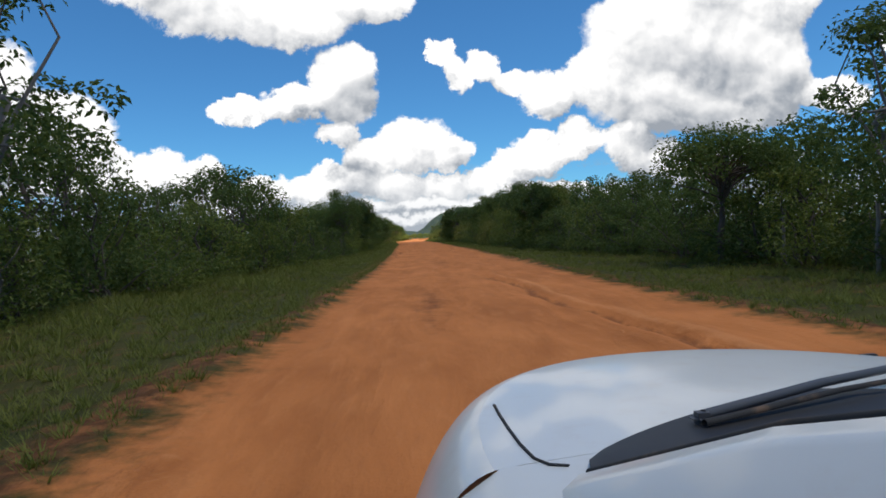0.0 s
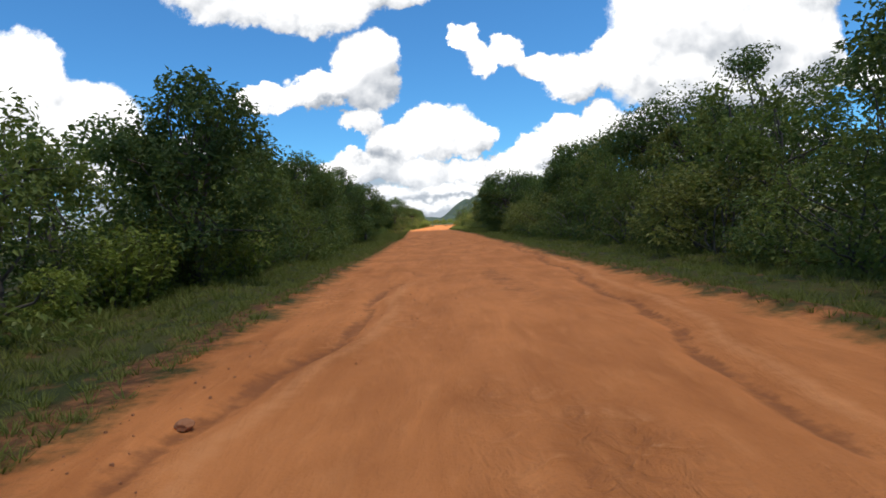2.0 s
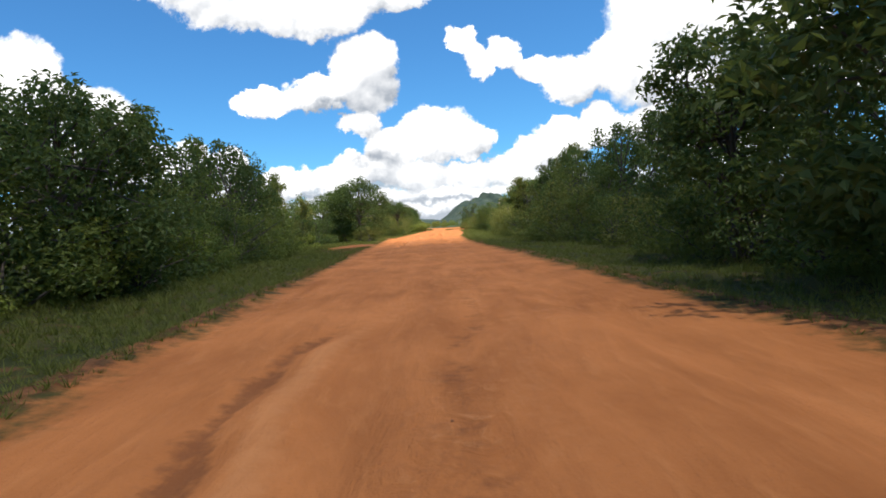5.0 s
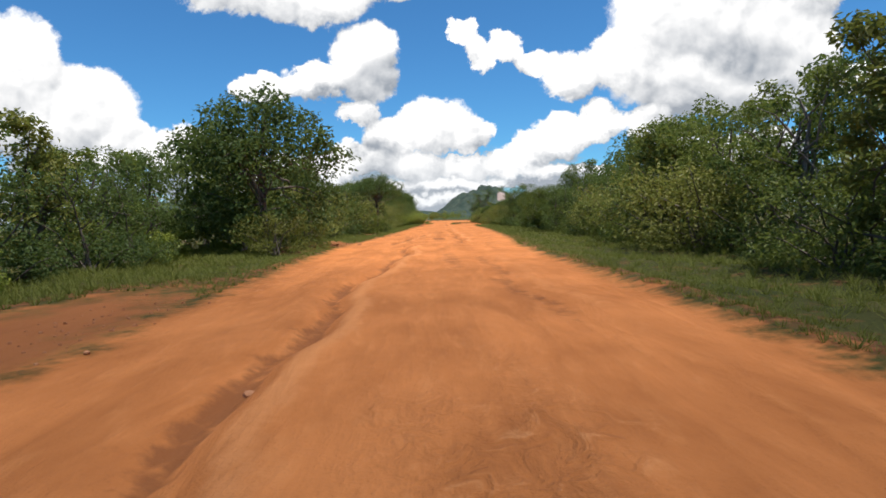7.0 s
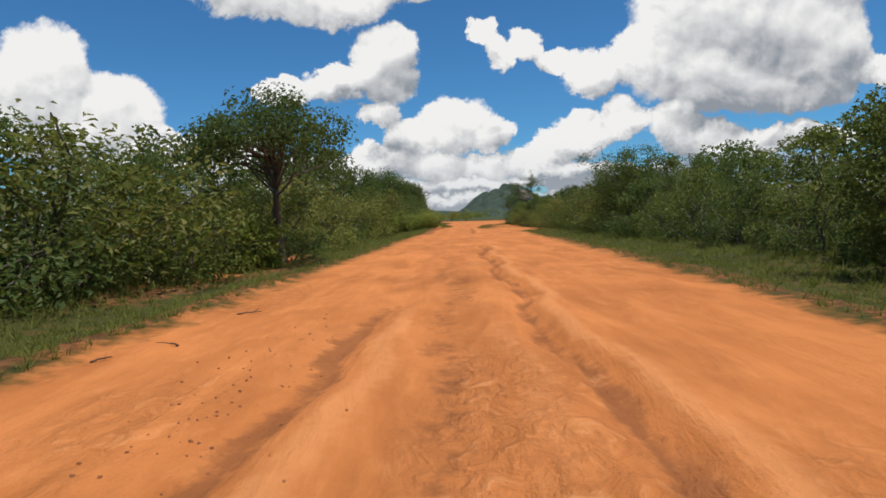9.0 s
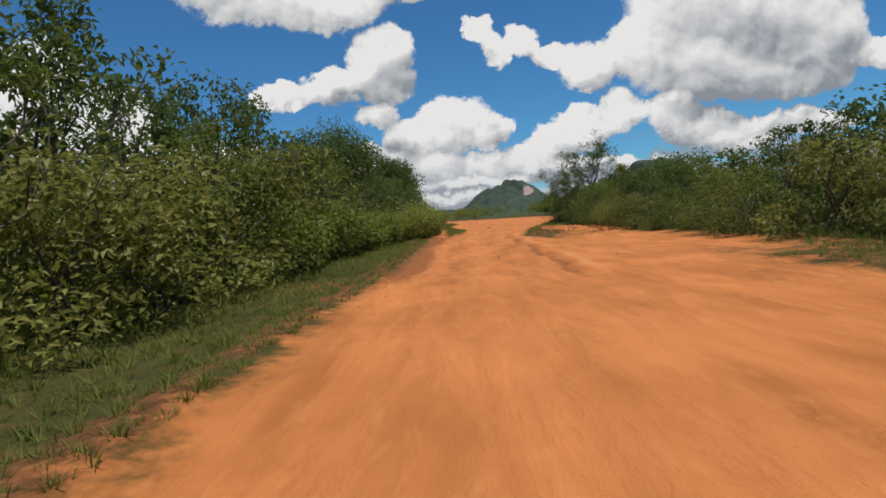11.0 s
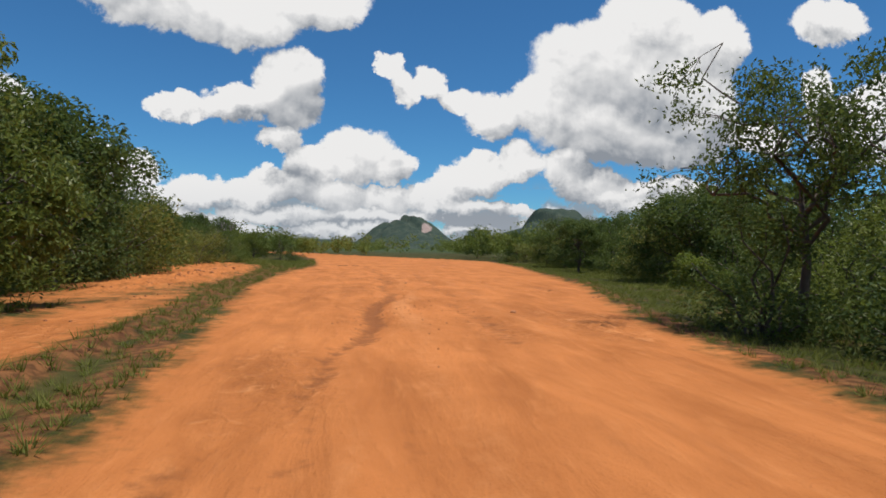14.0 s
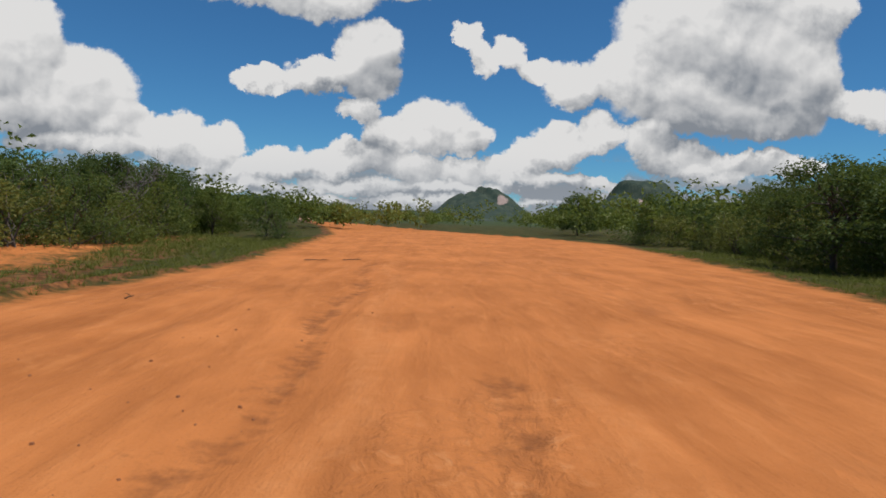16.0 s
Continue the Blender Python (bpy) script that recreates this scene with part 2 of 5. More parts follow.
    blades = g.noise(where, 22.0, 5.0, 0.7).outputs[0]
    soil = g.mix(g.math("MULTIPLY", g.ramp(blades, 0.48, 0.66), 0.5), soil, (0.085, 0.088, 0.020))
    soil = g.mix(g.math("MULTIPLY", g.ramp(blades, 0.5, 0.34), 0.4), soil, (0.04, 0.05, 0.012))
    bank = g.ramp(g.math("ADD", g.math("ABSOLUTE", g.math("ADD", road, 0.45)), g.math("MULTIPLY", g.math("SUBTRACT", edge, 0.5), -1.6)), 0.45, 0.1)
    soil = g.mix(g.math("MULTIPLY", bank, 0.8), soil, g.mix(g.ramp(fray, 0.4, 0.65), (0.11, 0.042, 0.018), (0.26, 0.105, 0.042)))
    far = g.ramp(g.vec("LENGTH", where), 420.0, 520.0)
    soil = g.mix(far, soil, (0.045, 0.065, 0.025))
    col = g.mix(mask, soil, dirt)
    relief = g.math("ADD", g.math("MULTIPLY", g.math("MULTIPLY", patch, crust), 1.8), g.math("MULTIPLY", lanes, 1.2))
    relief = g.math("ADD", relief, g.math("ADD", g.math("MULTIPLY", fine_lanes, 0.5), g.math("MULTIPLY", grit, 0.22)))
    bump = g.add("ShaderNodeBump", {"Height": relief, "Strength": 0.9, "Distance": 0.07})
    bs = g.add("ShaderNodeBsdfPrincipled", {"Base Color": col, "Roughness": 0.95, "Specular IOR Level": 0.15, "Normal": bump.outputs[0]})
    return finish(m, g, bs.outputs[0])


def hill_cover(name="wooded_hill"):
    m, g = material(name)
    where = g.add("ShaderNodeTexCoord").outputs["Object"]
    n = g.noise(where, 0.05, 8.0, 0.65).outputs[0]
    dots = g.add("ShaderNodeTexVoronoi", {"Vector": where, "Scale": 0.16}).outputs["Distance"]
    rock = g.attribute("rock")
    col = g.mix(g.ramp(n, 0.35, 0.65), (0.035, 0.055, 0.045), (0.07, 0.088, 0.065))
    col = g.mix(g.math("MULTIPLY", g.ramp(dots, 0.3, 0.9), 0.5), col, (0.03, 0.05, 0.04))
    streak = g.noise(g.vec("MULTIPLY", where, (1, 1, 0.3)), 0.12, 5.0, 0.6).outputs[0]
    stone = g.mix(streak, (0.22, 0.16, 0.145), (0.46, 0.36, 0.32))
    bare = g.ramp(g.math("ADD", rock, g.math("MULTIPLY", g.math("SUBTRACT", n, 0.5), 1.6)), 0.45, 0.6)
    col = g.mix(bare, col, stone)
    bs = g.add("ShaderNodeBsdfPrincipled", {"Base Color": col, "Roughness": 0.95, "Specular IOR Level": 0.1})
    return finish(m, g, bs.outputs[0])


def plain(name, colour, rough=0.5, metal=0.0, coat=0.0, speck=0.0):
    m, g = material(name)
    where = g.add("ShaderNodeTexCoord").outputs["Object"]
    n = g.noise(where, 9.0, 6.0, 0.65).outputs[0]
    col = g.mix(g.math("MULTIPLY", g.ramp(n, 0.5, 0.75), speck), colour, (0.42, 0.24, 0.13))
    rg = g.math("ADD", rough, g.math("MULTIPLY", n, 0.08))
    bs = g.add("ShaderNodeBsdfPrincipled", {"Base Color": col, "Roughness": rg, "Metallic": metal, "Coat Weight": coat, "Coat Roughness": 0.06})
    return finish(m, g, bs.outputs[0])


LEAF_DARK = foliage("leaf_dark", (0.045, 0.078, 0.026), (0.125, 0.175, 0.048), 0.55, 0.42)
LEAF_MID = foliage("leaf_mid", (0.074, 0.112, 0.025), (0.215, 0.248, 0.056), 0.45, 0.44)
LEAF_BRIGHT = foliage("leaf_bright", (0.100, 0.155, 0.024), (0.335, 0.365, 0.066), 0.40, 0.46)
LEAF_OLIVE = foliage("leaf_olive", (0.115, 0.130, 0.030), (0.280, 0.270, 0.070), 0.5, 0.44)
GRASS = foliage("grass_blade", (0.062, 0.086, 0.016), (0.185, 0.190, 0.040), 0.7, 0.35)
DRY = foliage("dry_litter", (0.10, 0.050, 0.022), (0.27, 0.14, 0.06), 0.8, 0.1)
BARK = bark("bark", (0.045, 0.035, 0.028), (0.15, 0.12, 0.095))
BARK_GREY = bark("bark_grey", (0.10, 0.085, 0.075), (0.26, 0.23, 0.20))
EARTH = earth()
HILL = hill_cover()
STONE = plain("red_stone", (0.42, 0.19, 0.09), 0.9, speck=0.5)


# ---- mesh helpers ----
def mesh_of(name, verts, faces, mats, smooth=False, index=None):
    me = bpy.data.meshes.new(name)
    verts = np.asarray(verts, dtype=float)
    if isinstance(faces, np.ndarray):
        n, k = faces.shape
        me.vertices.add(len(verts))
        me.vertices.foreach_set("co", verts.ravel())
        me.loops.add(n * k)
        me.loops.foreach_set("vertex_index", faces.astype(np.int32).ravel())
        me.polygons.add(n)
        me.polygons.foreach_set("loop_start", np.arange(0, n * k, k, dtype=np.int32))
        me.polygons.foreach_set("loop_total", np.full(n, k, dtype=np.int32))
    else:
        me.from_pydata([tuple(v) for v in verts], [], faces)
    for m in (mats if isinstance(mats, (list, tuple)) else [mats]):
        me.materials.append(m)
    if index is not None:
        me.polygons.foreach_set("material_index", np.asarray(index, dtype=np.int32))
    me.polygons.foreach_set("use_smooth", np.full(len(me.polygons), smooth))
    me.update(calc_edges=True)
    me.validate()
    return me


def piece(name, me, parent=None, label=""):
    ob = new(name, me)
    if parent is not None:
        ob.parent = parent
    return tagged(ob, label)


def part(name, bm, mat, parent, label=""):
    me = bpy.data.meshes.new(name)
    bm.to_mesh(me)
    bm.free()
    me.materials.append(mat)
    return piece(name, me, parent, label)


def tubes(paths, sides=6):
    """Tapered tubes along polylines: (points, first radius, last radius)."""
    V, F, base = [], [], 0
    ring = np.linspace(0, 2 * np.pi, sides, endpoint=False)
    for pts, ra, rb in paths:
        pts = np.asarray(pts, float)
        n = len(pts)
        d = np.gradient(pts, axis=0)
        d /= np.linalg.norm(d, axis=1)[:, None] + 1e-9
        side = np.cross(d, np.where(np.abs(d[:, 2:3]) > 0.9, [[1.0, 0, 0]], [[0, 0, 1.0]]))
        side /= np.linalg.norm(side, axis=1)[:, None] + 1e-9
        other = np.cross(d, side)
        r = np.linspace(ra, rb, n)
        for i in range(n):
            V.append(pts[i] + r[i] * (np.cos(ring)[:, None] * side[i] + np.sin(ring)[:, None] * other[i]))
        for i in range(n - 1):
            for k in range(sides):
                a, b = base + i * sides + k, base + i * sides + (k + 1) % sides
                F.append((a, b, b + sides, a + sides))
        base += n * sides
    return np.concatenate(V), np.array(F)


def leaves(rng, at, length, width, up=0.4, outward=None, fold=0.25, droop=0.0):
    """One bent diamond of two triangles for each point."""
    n = len(at)
    nor = rng.normal(size=(n, 3))
    nor /= np.linalg.norm(nor, axis=1)[:, None]
    nor[:, 2] = np.abs(nor[:, 2]) + up
    if outward is not None:
        nor += outward
    nor /= np.linalg.norm(nor, axis=1)[:, None]
    d = rng.normal(size=(n, 3))
    d[:, 2] -= droop
    d -= nor * (d * nor).sum(1)[:, None]
    d /= np.linalg.norm(d, axis=1)[:, None] + 1e-9
    s = np.cross(nor, d)
    L = length * rng.uniform(0.65, 1.25, (n, 1))
    W = width * rng.uniform(0.7, 1.2, (n, 1))
    tip = at + d * L - nor * L * 0.12
    mid = at + d * L * 0.45 + nor * W * fold
    V = np.stack([at, mid - s * W * 0.5, tip, mid + s * W * 0.5], 1).reshape(-1, 3)
    k = np.arange(n)[:, None] * 4
    F = np.concatenate([k + [[0, 1, 2]], k + [[0, 2, 3]]], 1).reshape(-1, 3)
    return V, F


def join(chunks):
    V, F, base = [], [], 0
    for v, f in chunks:
        V.append(v)
        F.append(f + base)
        base += len(v)
    return np.concatenate(V), np.concatenate(F)


def ball(rng, n):
    d = rng.normal(size=(n, 3))
    d /= np.linalg.norm(d, axis=1)[:, None]
    return d * rng.uniform(0.25, 1.0, (n, 1)) ** 0.45


def limb(rng, a, b, steps=5, bend=0.12):
    a, b = np.asarray(a, float), np.asarray(b, float)
    t = np.linspace(0, 1, steps)[:, None]
    p = a + (b - a) * t
    w = rng.normal(size=(steps, 3)) * bend * np.linalg.norm(b - a) * np.sin(t * np.pi)
    w[:, 2] = np.abs(w[:, 2]) * 0.7
    return p + w


# ---- plants ----
def tree_thing(seed, height, crown_w, crown_base, shape="broad", clumps=46, per=95, leaf=0.17, mat=None, wood=None, label="", category="tree", core=0.85):
    """A tapered trunk with limbs, and a crown of leaf clumps with gaps."""
    rng = np.random.default_rng(seed)
    root = new("tree")
    paths, chunks = [], []
    fork = crown_base * 0.75
    lean = rng.normal(size=2) * 0.12 * height * 0.3
    top = np.array([lean[0], lean[1], height * 0.8])
    forkp = np.array([lean[0] * 0.4, lean[1] * 0.4, fork])
    paths.append((limb(rng, (0, 0, -0.15), forkp, 5, 0.05), 0.028 * height, 0.02 * height))
    paths.append((limb(rng, forkp, top, 5, 0.08), 0.02 * height, 0.006 * height))
    ch = height - crown_base
    for i in range(clumps):
        a = rng.uniform(0, 2 * np.pi)
        if shape == "umbrella":
            rr = math.sqrt(rng.uniform(0.02, 1))
            z = crown_base + ch * (0.9 - 0.55 * rr ** 2 - rng.uniform(0, 0.3))
        elif shape == "tall":
            k = rng.uniform(0, 1)
            rr = rng.uniform(0.2, 1) * (0.55 + 0.45 * math.sin(math.pi * min(1, k + 0.2)))
            z = crown_base + ch * k * 0.94
        else:
            k = rng.uniform(0, 1)
            rr = math.sqrt(rng.uniform(0.1, 1)) * math.sqrt(max(0.06, 1 - (k - 0.35) ** 2 / 0.46))
            z = crown_base + ch * k * 0.93
        c = np.array([lean[0] * 0.7 + math.cos(a) * rr * crown_w / 2, lean[1] * 0.7 + math.sin(a) * rr * crown_w / 2, z])
        r = rng.uniform(0.10, 0.18) * crown_w * (0.8 if shape == "airy" else 1.0)
        if i % 3 == 0 or shape == "umbrella" and i % 2 == 0:
            s = forkp + (top - forkp) * rng.uniform(0, 0.75)
            paths.append((limb(rng, s, c, 4, 0.1), 0.008 * height, 0.0022 * height))
        q = ball(rng, per) * r * [1, 1, 0.72] + c
        chunks.append(leaves(rng, q, leaf, leaf * 0.5, 0.3, (q - c) / r * 0.5, droop=0.3))
        if core and rng.uniform() < core:
            q = ball(rng, 26) * r * 0.7 * [1, 1, 0.7] + c
            chunks.append(leaves(rng, q, leaf * 1.05, leaf * 0.8, 0.2))
    v, f = tubes(paths, 5)
    piece("trunk", mesh_of("trunk", v, f, wood or BARK, True), root)
    v, f = join(chunks)
    piece("crown", mesh_of("crown", v, f, mat or LEAF_DARK), root)
    return tagged(root, label, category, "roadside trees")


def bare_tree_thing(seed, height, spread, leafy=0.0, label="", wood=None, mat=None, tuft=26, wide=0.16):
    """A mostly bare tree: crooked limbs that fork twice, with a few tufts of leaves."""
    rng = np.random.default_rng(seed)
    root = new("tree")
    paths, tufts = [], []
    stem = limb(rng, (0, 0, -0.15), (rng.normal() * 0.15, rng.normal() * 0.15, height * 0.42), 6, 0.06)
    paths.append((stem, 0.026 * height, 0.016 * height))
    for i in range(8):
        a = i * 2.4 + rng.uniform(-0.4, 0.4)
        s = stem[-1] + [0, 0, rng.uniform(-0.12, 0.02) * height]
        e = s + np.array([math.cos(a) * spread * rng.uniform(0.25, 0.5), math.sin(a) * spread * rng.uniform(0.25, 0.5), height * rng.uniform(0.18, 0.55)])
        b = limb(rng, s, e, 7, 0.14)
        paths.append((b, 0.011 * height, 0.004 * height))
        for j in range(5):
            k = rng.integers(2, 7)
            e2 = b[k] + rng.normal(size=3) * [0.12 * spread, 0.12 * spread, 0.05 * height] + [0, 0, 0.08 * height]
            c = limb(rng, b[k], e2, 4, 0.15)
            paths.append((c, 0.004 * height, 0.0015 * height))
            for _ in range(3):
                e3 = c[-1] + rng.normal(size=3) * 0.06 * height
                paths.append((limb(rng, c[rng.integers(1, 4)], e3, 3, 0.1), 0.0017 * height, 0.0008 * height))
                if rng.uniform() < leafy:
                    tufts.append(e3)
    v, f = tubes(paths, 5)
    piece("trunk", mesh_of("trunk", v, f, wood or BARK_GREY, True), root)
    if tufts:
        tufts = np.array(tufts)
        q = np.repeat(tufts, tuft, 0) + rng.normal(size=(len(tufts) * tuft, 3)) * wide * [1, 1, 0.6]
        v, f = leaves(rng, q, 0.13, 0.065, 0.2)
        piece("crown", mesh_of("crown", v, f, mat or LEAF_DARK), root)
    return tagged(root, label, "tree", "roadside trees")


def bush_thing(seed, height, width, clumps=26, per=90, leaf=0.14, mat=None, label="", core=1.0, fat=0.5):
    """A many-stemmed shrub, leafy to the ground."""
    rng = np.random.default_rng(seed)
    root = new("bush")
    paths, chunks = [], []
    for i in range(clumps):
        a = rng.uniform(0, 2 * np.pi)
        k = rng.uniform(-0.06, 1) if i % 4 else rng.uniform(-0.08, 0.2)
        rr = math.sqrt(rng.uniform(0.05, 1)) * math.sqrt(max(0.08, 1 - (k - 0.3) ** 2 / 0.55))
        r = rng.uniform(0.13, 0.22) * width
        c = np.array([math.cos(a) * rr * width / 2, math.sin(a) * rr * width / 2, 0.12 * height + k * height * 0.78])
        if i % 3 == 0:
            paths.append((limb(rng, (rng.normal() * 0.12, rng.normal() * 0.12, -0.1), c + [0, 0, r * 0.5], 5, 0.08), 0.014 * height, 0.004 * height))
        if i % 5 == 0:
            e = c + [rng.normal() * 0.15, rng.normal() * 0.15, r + rng.uniform(0.02, 0.22)]
            paths.append((limb(rng, c, e, 4, 0.08), 0.006, 0.003))
            t = np.linspace(0.3, 1, 14)[:, None]
            q = c + (e - c) * t + rng.normal(size=(14, 3)) * 0.05
            chunks.append(leaves(rng, q, leaf * 1.2, leaf * fat, 0.2))
        q = ball(rng, per) * r * [1, 1, 0.8] + c
        q[:, 2] = np.maximum(q[:, 2], 0.02)
        chunks.append(leaves(rng, q, leaf, leaf * fat, 0.35, (q - c) / r * 0.6, droop=0.4))
        if rng.uniform() < core:
            q = ball(rng, 8) * r * 0.6 + c
            chunks.append(leaves(rng, q, leaf * 1.1, leaf * 0.8, 0.2))
    v, f = tubes(paths, 4)
    tagged(piece("stem", mesh_of("stem", v, f, BARK, True), root), kind="stuff")
    v, f = join(chunks)
    piece("foliage", mesh_of("foliage", v, f, mat or LEAF_MID), root)
    return tagged(root, label, "bush", "roadside bushes")


def broadleaf_thing(seed, height, width, stems=46, label=""):
    """A shrub of long wands with big oval leaves in pairs."""
    rng = np.random.default_rng(seed)
    root = new("bush")
    paths, at, out = [], [], []
    for i in range(stems):
        a = rng.uniform(0, 2 * np.pi)
        rr = math.sqrt(rng.uniform(0.0, 1)) * width / 2
        foot = np.array([math.cos(a) * rr * 0.45, math.sin(a) * rr * 0.45, -0.05])
        h = height * rng.uniform(0.55, 1.0) * (1 - 0.25 * (rr / (width / 2)) ** 2)
        top = np.array([math.cos(a) * rr * 1.05, math.sin(a) * rr * 1.05, h])
        p = limb(rng, foot, top, 6, 0.06)
        paths.append((p, 0.011, 0.004))
        for s in np.linspace(0.1, 1.0, 14):
            x = s * 5
            j = min(4, int(x))
            base = p[j] + (p[j + 1] - p[j]) * (x - j)
            ang = rng.uniform(0, 2 * np.pi)
            for k in range(3):
                b = ang + k * np.pi / 1.5
                o = np.array([math.cos(b), math.sin(b), rng.uniform(-0.3, 0.5)])
                at.append(base + o * rng.uniform(0.02, 0.13))
                out.append(o)
    at, out = np.array(at), np.array(out)
    n = len(at)
    L, W = 0.16 * rng.uniform(0.6, 1.25, (n, 1)), 0.085 * rng.uniform(0.7, 1.2, (n, 1))
    d = out + rng.normal(size=(n, 3)) * 0.25
    d /= np.linalg.norm(d, axis=1)[:, None]
    s = np.cross(d, [0, 0, 1.0]) + rng.normal(size=(n, 3)) * 0.35
    s /= np.linalg.norm(s, axis=1)[:, None]
    u = np.cross(s, d)
    V = np.stack([at, at + d * L * 0.42 - s * W * 0.5 + u * 0.012, at + d * L - u * L * 0.25, at + d * L * 0.42 + s * W * 0.5 + u * 0.012, at + d * L * 0.5 - u * 0.006], 1).reshape(-1, 3)
    k = np.arange(n)[:, None] * 5
    F = np.concatenate([k + [[a, b, 4]] for a, b in ((0, 1), (1, 2), (2, 3), (3, 0))], 1).reshape(-1, 3)
    chunks = [(V, F)]
    for i in range(34):
        c = rng.uniform(-0.24, 0.24, 3) * [width, width, 0] + [0, 0, rng.uniform(0.1, 0.52) * height]
        q = ball(rng, 20) * 0.16 * width + c
        chunks.append(leaves(rng, q, 0.13, 0.075, 0.2))
    v, f = tubes(paths, 4)
    tagged(piece("stem", mesh_of("stem", v, f, BARK, True), root), kind="stuff")
    v, f = join(chunks)
    piece("foliage", mesh_of("foliage", v, f, LEAF_BRIGHT), root)
    return tagged(root, label, "bush", "roadside bushes")


# ---- the ground ----
LEFT_Y = [-20, 0, 13, 40, 90, 110, 160, 184, 198, 212, 243, 253, 261, 267, 274, 283, 292, 298, 313, 321, 348, 380, 430]
LEFT_X = [-2.4, -2.2, -1.6, -1.4, -1.9, -2.0, -3.6, -4.1, -3.1, -2.6, -1.6, -1.35, -1.2, -0.5, 0.8, 1.3, 0.5, 0.0, 0.1, 1.0, -0.5, -6.0, -17]
RIGHT_Y = [-20, 0, 10, 50, 95, 115, 160, 182, 190, 208, 240, 250, 262, 267, 277, 289, 300, 322, 344, 360, 380, 430]
RIGHT_X = [5.2, 5.0, 4.6, 5.0, 4.8, 4.9, 3.6, 4.0, 4.7, 5.6, 6.4, 6.0, 3.6, 4.4, 6.5, 8.5, 11.6, 15.4, 18.0, 12.0, 4.0, -10]
# bare red earth beside the road: x, y, half width, half length
BARE = [(-5.2, 160, 1.6, 6), (-5.6, 212, 1.2, 5), (-6.3, 257.5, 0.9, 2), (7.6, 266, 2.2, 7), (-0.8, 268, 0.6, 9),
        (6.6, 252, 2.4, 9), (-1.6, 282, 1.1, 14), (-3.6, 306, 2.0, 14), (-6.0, 318, 2.2, 9), (-8.5, 332, 3.0, 3), (-5.4, 185, 1.3, 4)
        ]
# washed-out ledges of crusted earth
WASHED = [(6.6, 266, 3.0, 8), (-3.4, 308, 1.8, 13), (-6.0, 318, 2.0, 8), (-5.6, 185.5, 1.6, 4.5)]
# washed-out grooves: y along the road, x across, depth, half width
GROOVES_A = [
    ((0, 6.4, 8.7, 14.7, 22), (3.6, 3.3, 2.9, 2.6, 2.2), 0.1, 0.14),
    ((50, 60, 74, 84), (3.0, 3.9, 4.6, 4.4), 0.07, 0.14),
    ((40, 45, 48, 52, 57, 66), (-0.9, -1.2, -0.8, -0.9, -0.3, 0.2), 0.07, 0.16),
    ((84, 88, 96), (-0.8, -0.3, 0.9), 0.05, 0.16),
    ((86, 95, 108), (2.5, 2.2, 2.0), 0.04, 0.22),
]
GROOVES_B = [
    ((102, 105, 108, 113, 122), (-0.2, -0.4, -0.8, -0.6, -0.4), 0.08, 0.17),
    ((104, 112, 125), (0.9, 1.0, 1.7), 0.04, 0.25),
    ((152, 160, 167.5, 170, 175, 186), (-1.3, -1.4, -1.5, -1.2, -0.8, -0.9), 0.13, 0.18),
    ((160, 168, 178), (1.9, 1.7, 1.9), 0.05, 0.25),
    ((184, 192, 200, 214, 224), (1.9, 1.9, 1.9, 1.95, 2.4), 0.11, 0.16),
]
GROOVES_C = [
    ((184, 189, 191, 199, 205), (-1.8, -1.5, -1.3, -0.3, 0.1), 0.08, 0.2),
    ((194, 199, 215), (0.5, 0.8, 0.7), 0.05, 0.3),
    ((240, 246, 250, 260, 268), (2.7, 2.6, 2.8, 3.0, 3.2), 0.09, 0.2),
    ((238, 250, 262, 275, 285), (0.0, 0.0, 0.3, 1.4, 2.2), 0.045, 0.25),
    ((238, 250, 262, 275, 290), (1.5, 1.5, 1.8, 2.8, 3.8), 0.045, 0.25),
]
GROOVES_D = [
    ((268, 276, 286, 296), (1.6, 2.0, 3.0, 4.2), 0.06, 0.2),
    ((286, 296, 308, 317, 326), (3.3, 4.2, 4.6, 4.5, 4.0), 0.05, 0.25),
    ((284, 298, 312), (5.2, 6.0, 6.4), 0.045, 0.28),
]
GROOVES = GROOVES_A + GROOVES_B + GROOVES_C + GROOVES_D
# dark red soil below the hedge and in the ditches, and one wet patch on the road
DARK_SOIL = [(-1.6, 264.0, 1.5, 12.0), (-1.2, 250.0, 0.8, 9.0), (-5.4, 185.0, 1.6, 5.0), (-5.2, 161.0, 1.8, 7.0), (0.7, 191.8, 0.5, 3.2)]
# damp dark patches: x, y, half width, half length
DAMP = [(0.8, 173.0, 0.45, 6.0), (0.3, 12.0, 0.5, 5.0), (1.4, 30.0, 0.6, 7.0), (2.6, 276.0, 0.5, 2.0), (3.4, 274.5, 0.4, 1.4), (1.0, 205.0, 0.5, 4.0), (2.4, 62.0, 0.6, 6.0), (1.6, 110.0, 0.5, 4.0),
        (2.2, 252.0, 0.9, 5.0), (3.4, 290.0, 0.4, 3.0)]


def left_edge(y):
    return np.interp(y, LEFT_Y, LEFT_X)


def right_edge(y):
    return np.interp(y, RIGHT_Y, RIGHT_X)


def road_mask(x, y):
    """Metres inside the dirt, negative outside."""
    m = np.minimum(x - left_edge(y), right_edge(y) - x)
    m = np.where((y > 430) | (y < -19), -3.0, m)
    for bx, by, rx, ry in BARE:
        m = np.maximum(m, (1 - ((x - bx) / rx) ** 2 - ((y - by) / ry) ** 2) * 0.5)
    return np.clip(m, -3, 3)


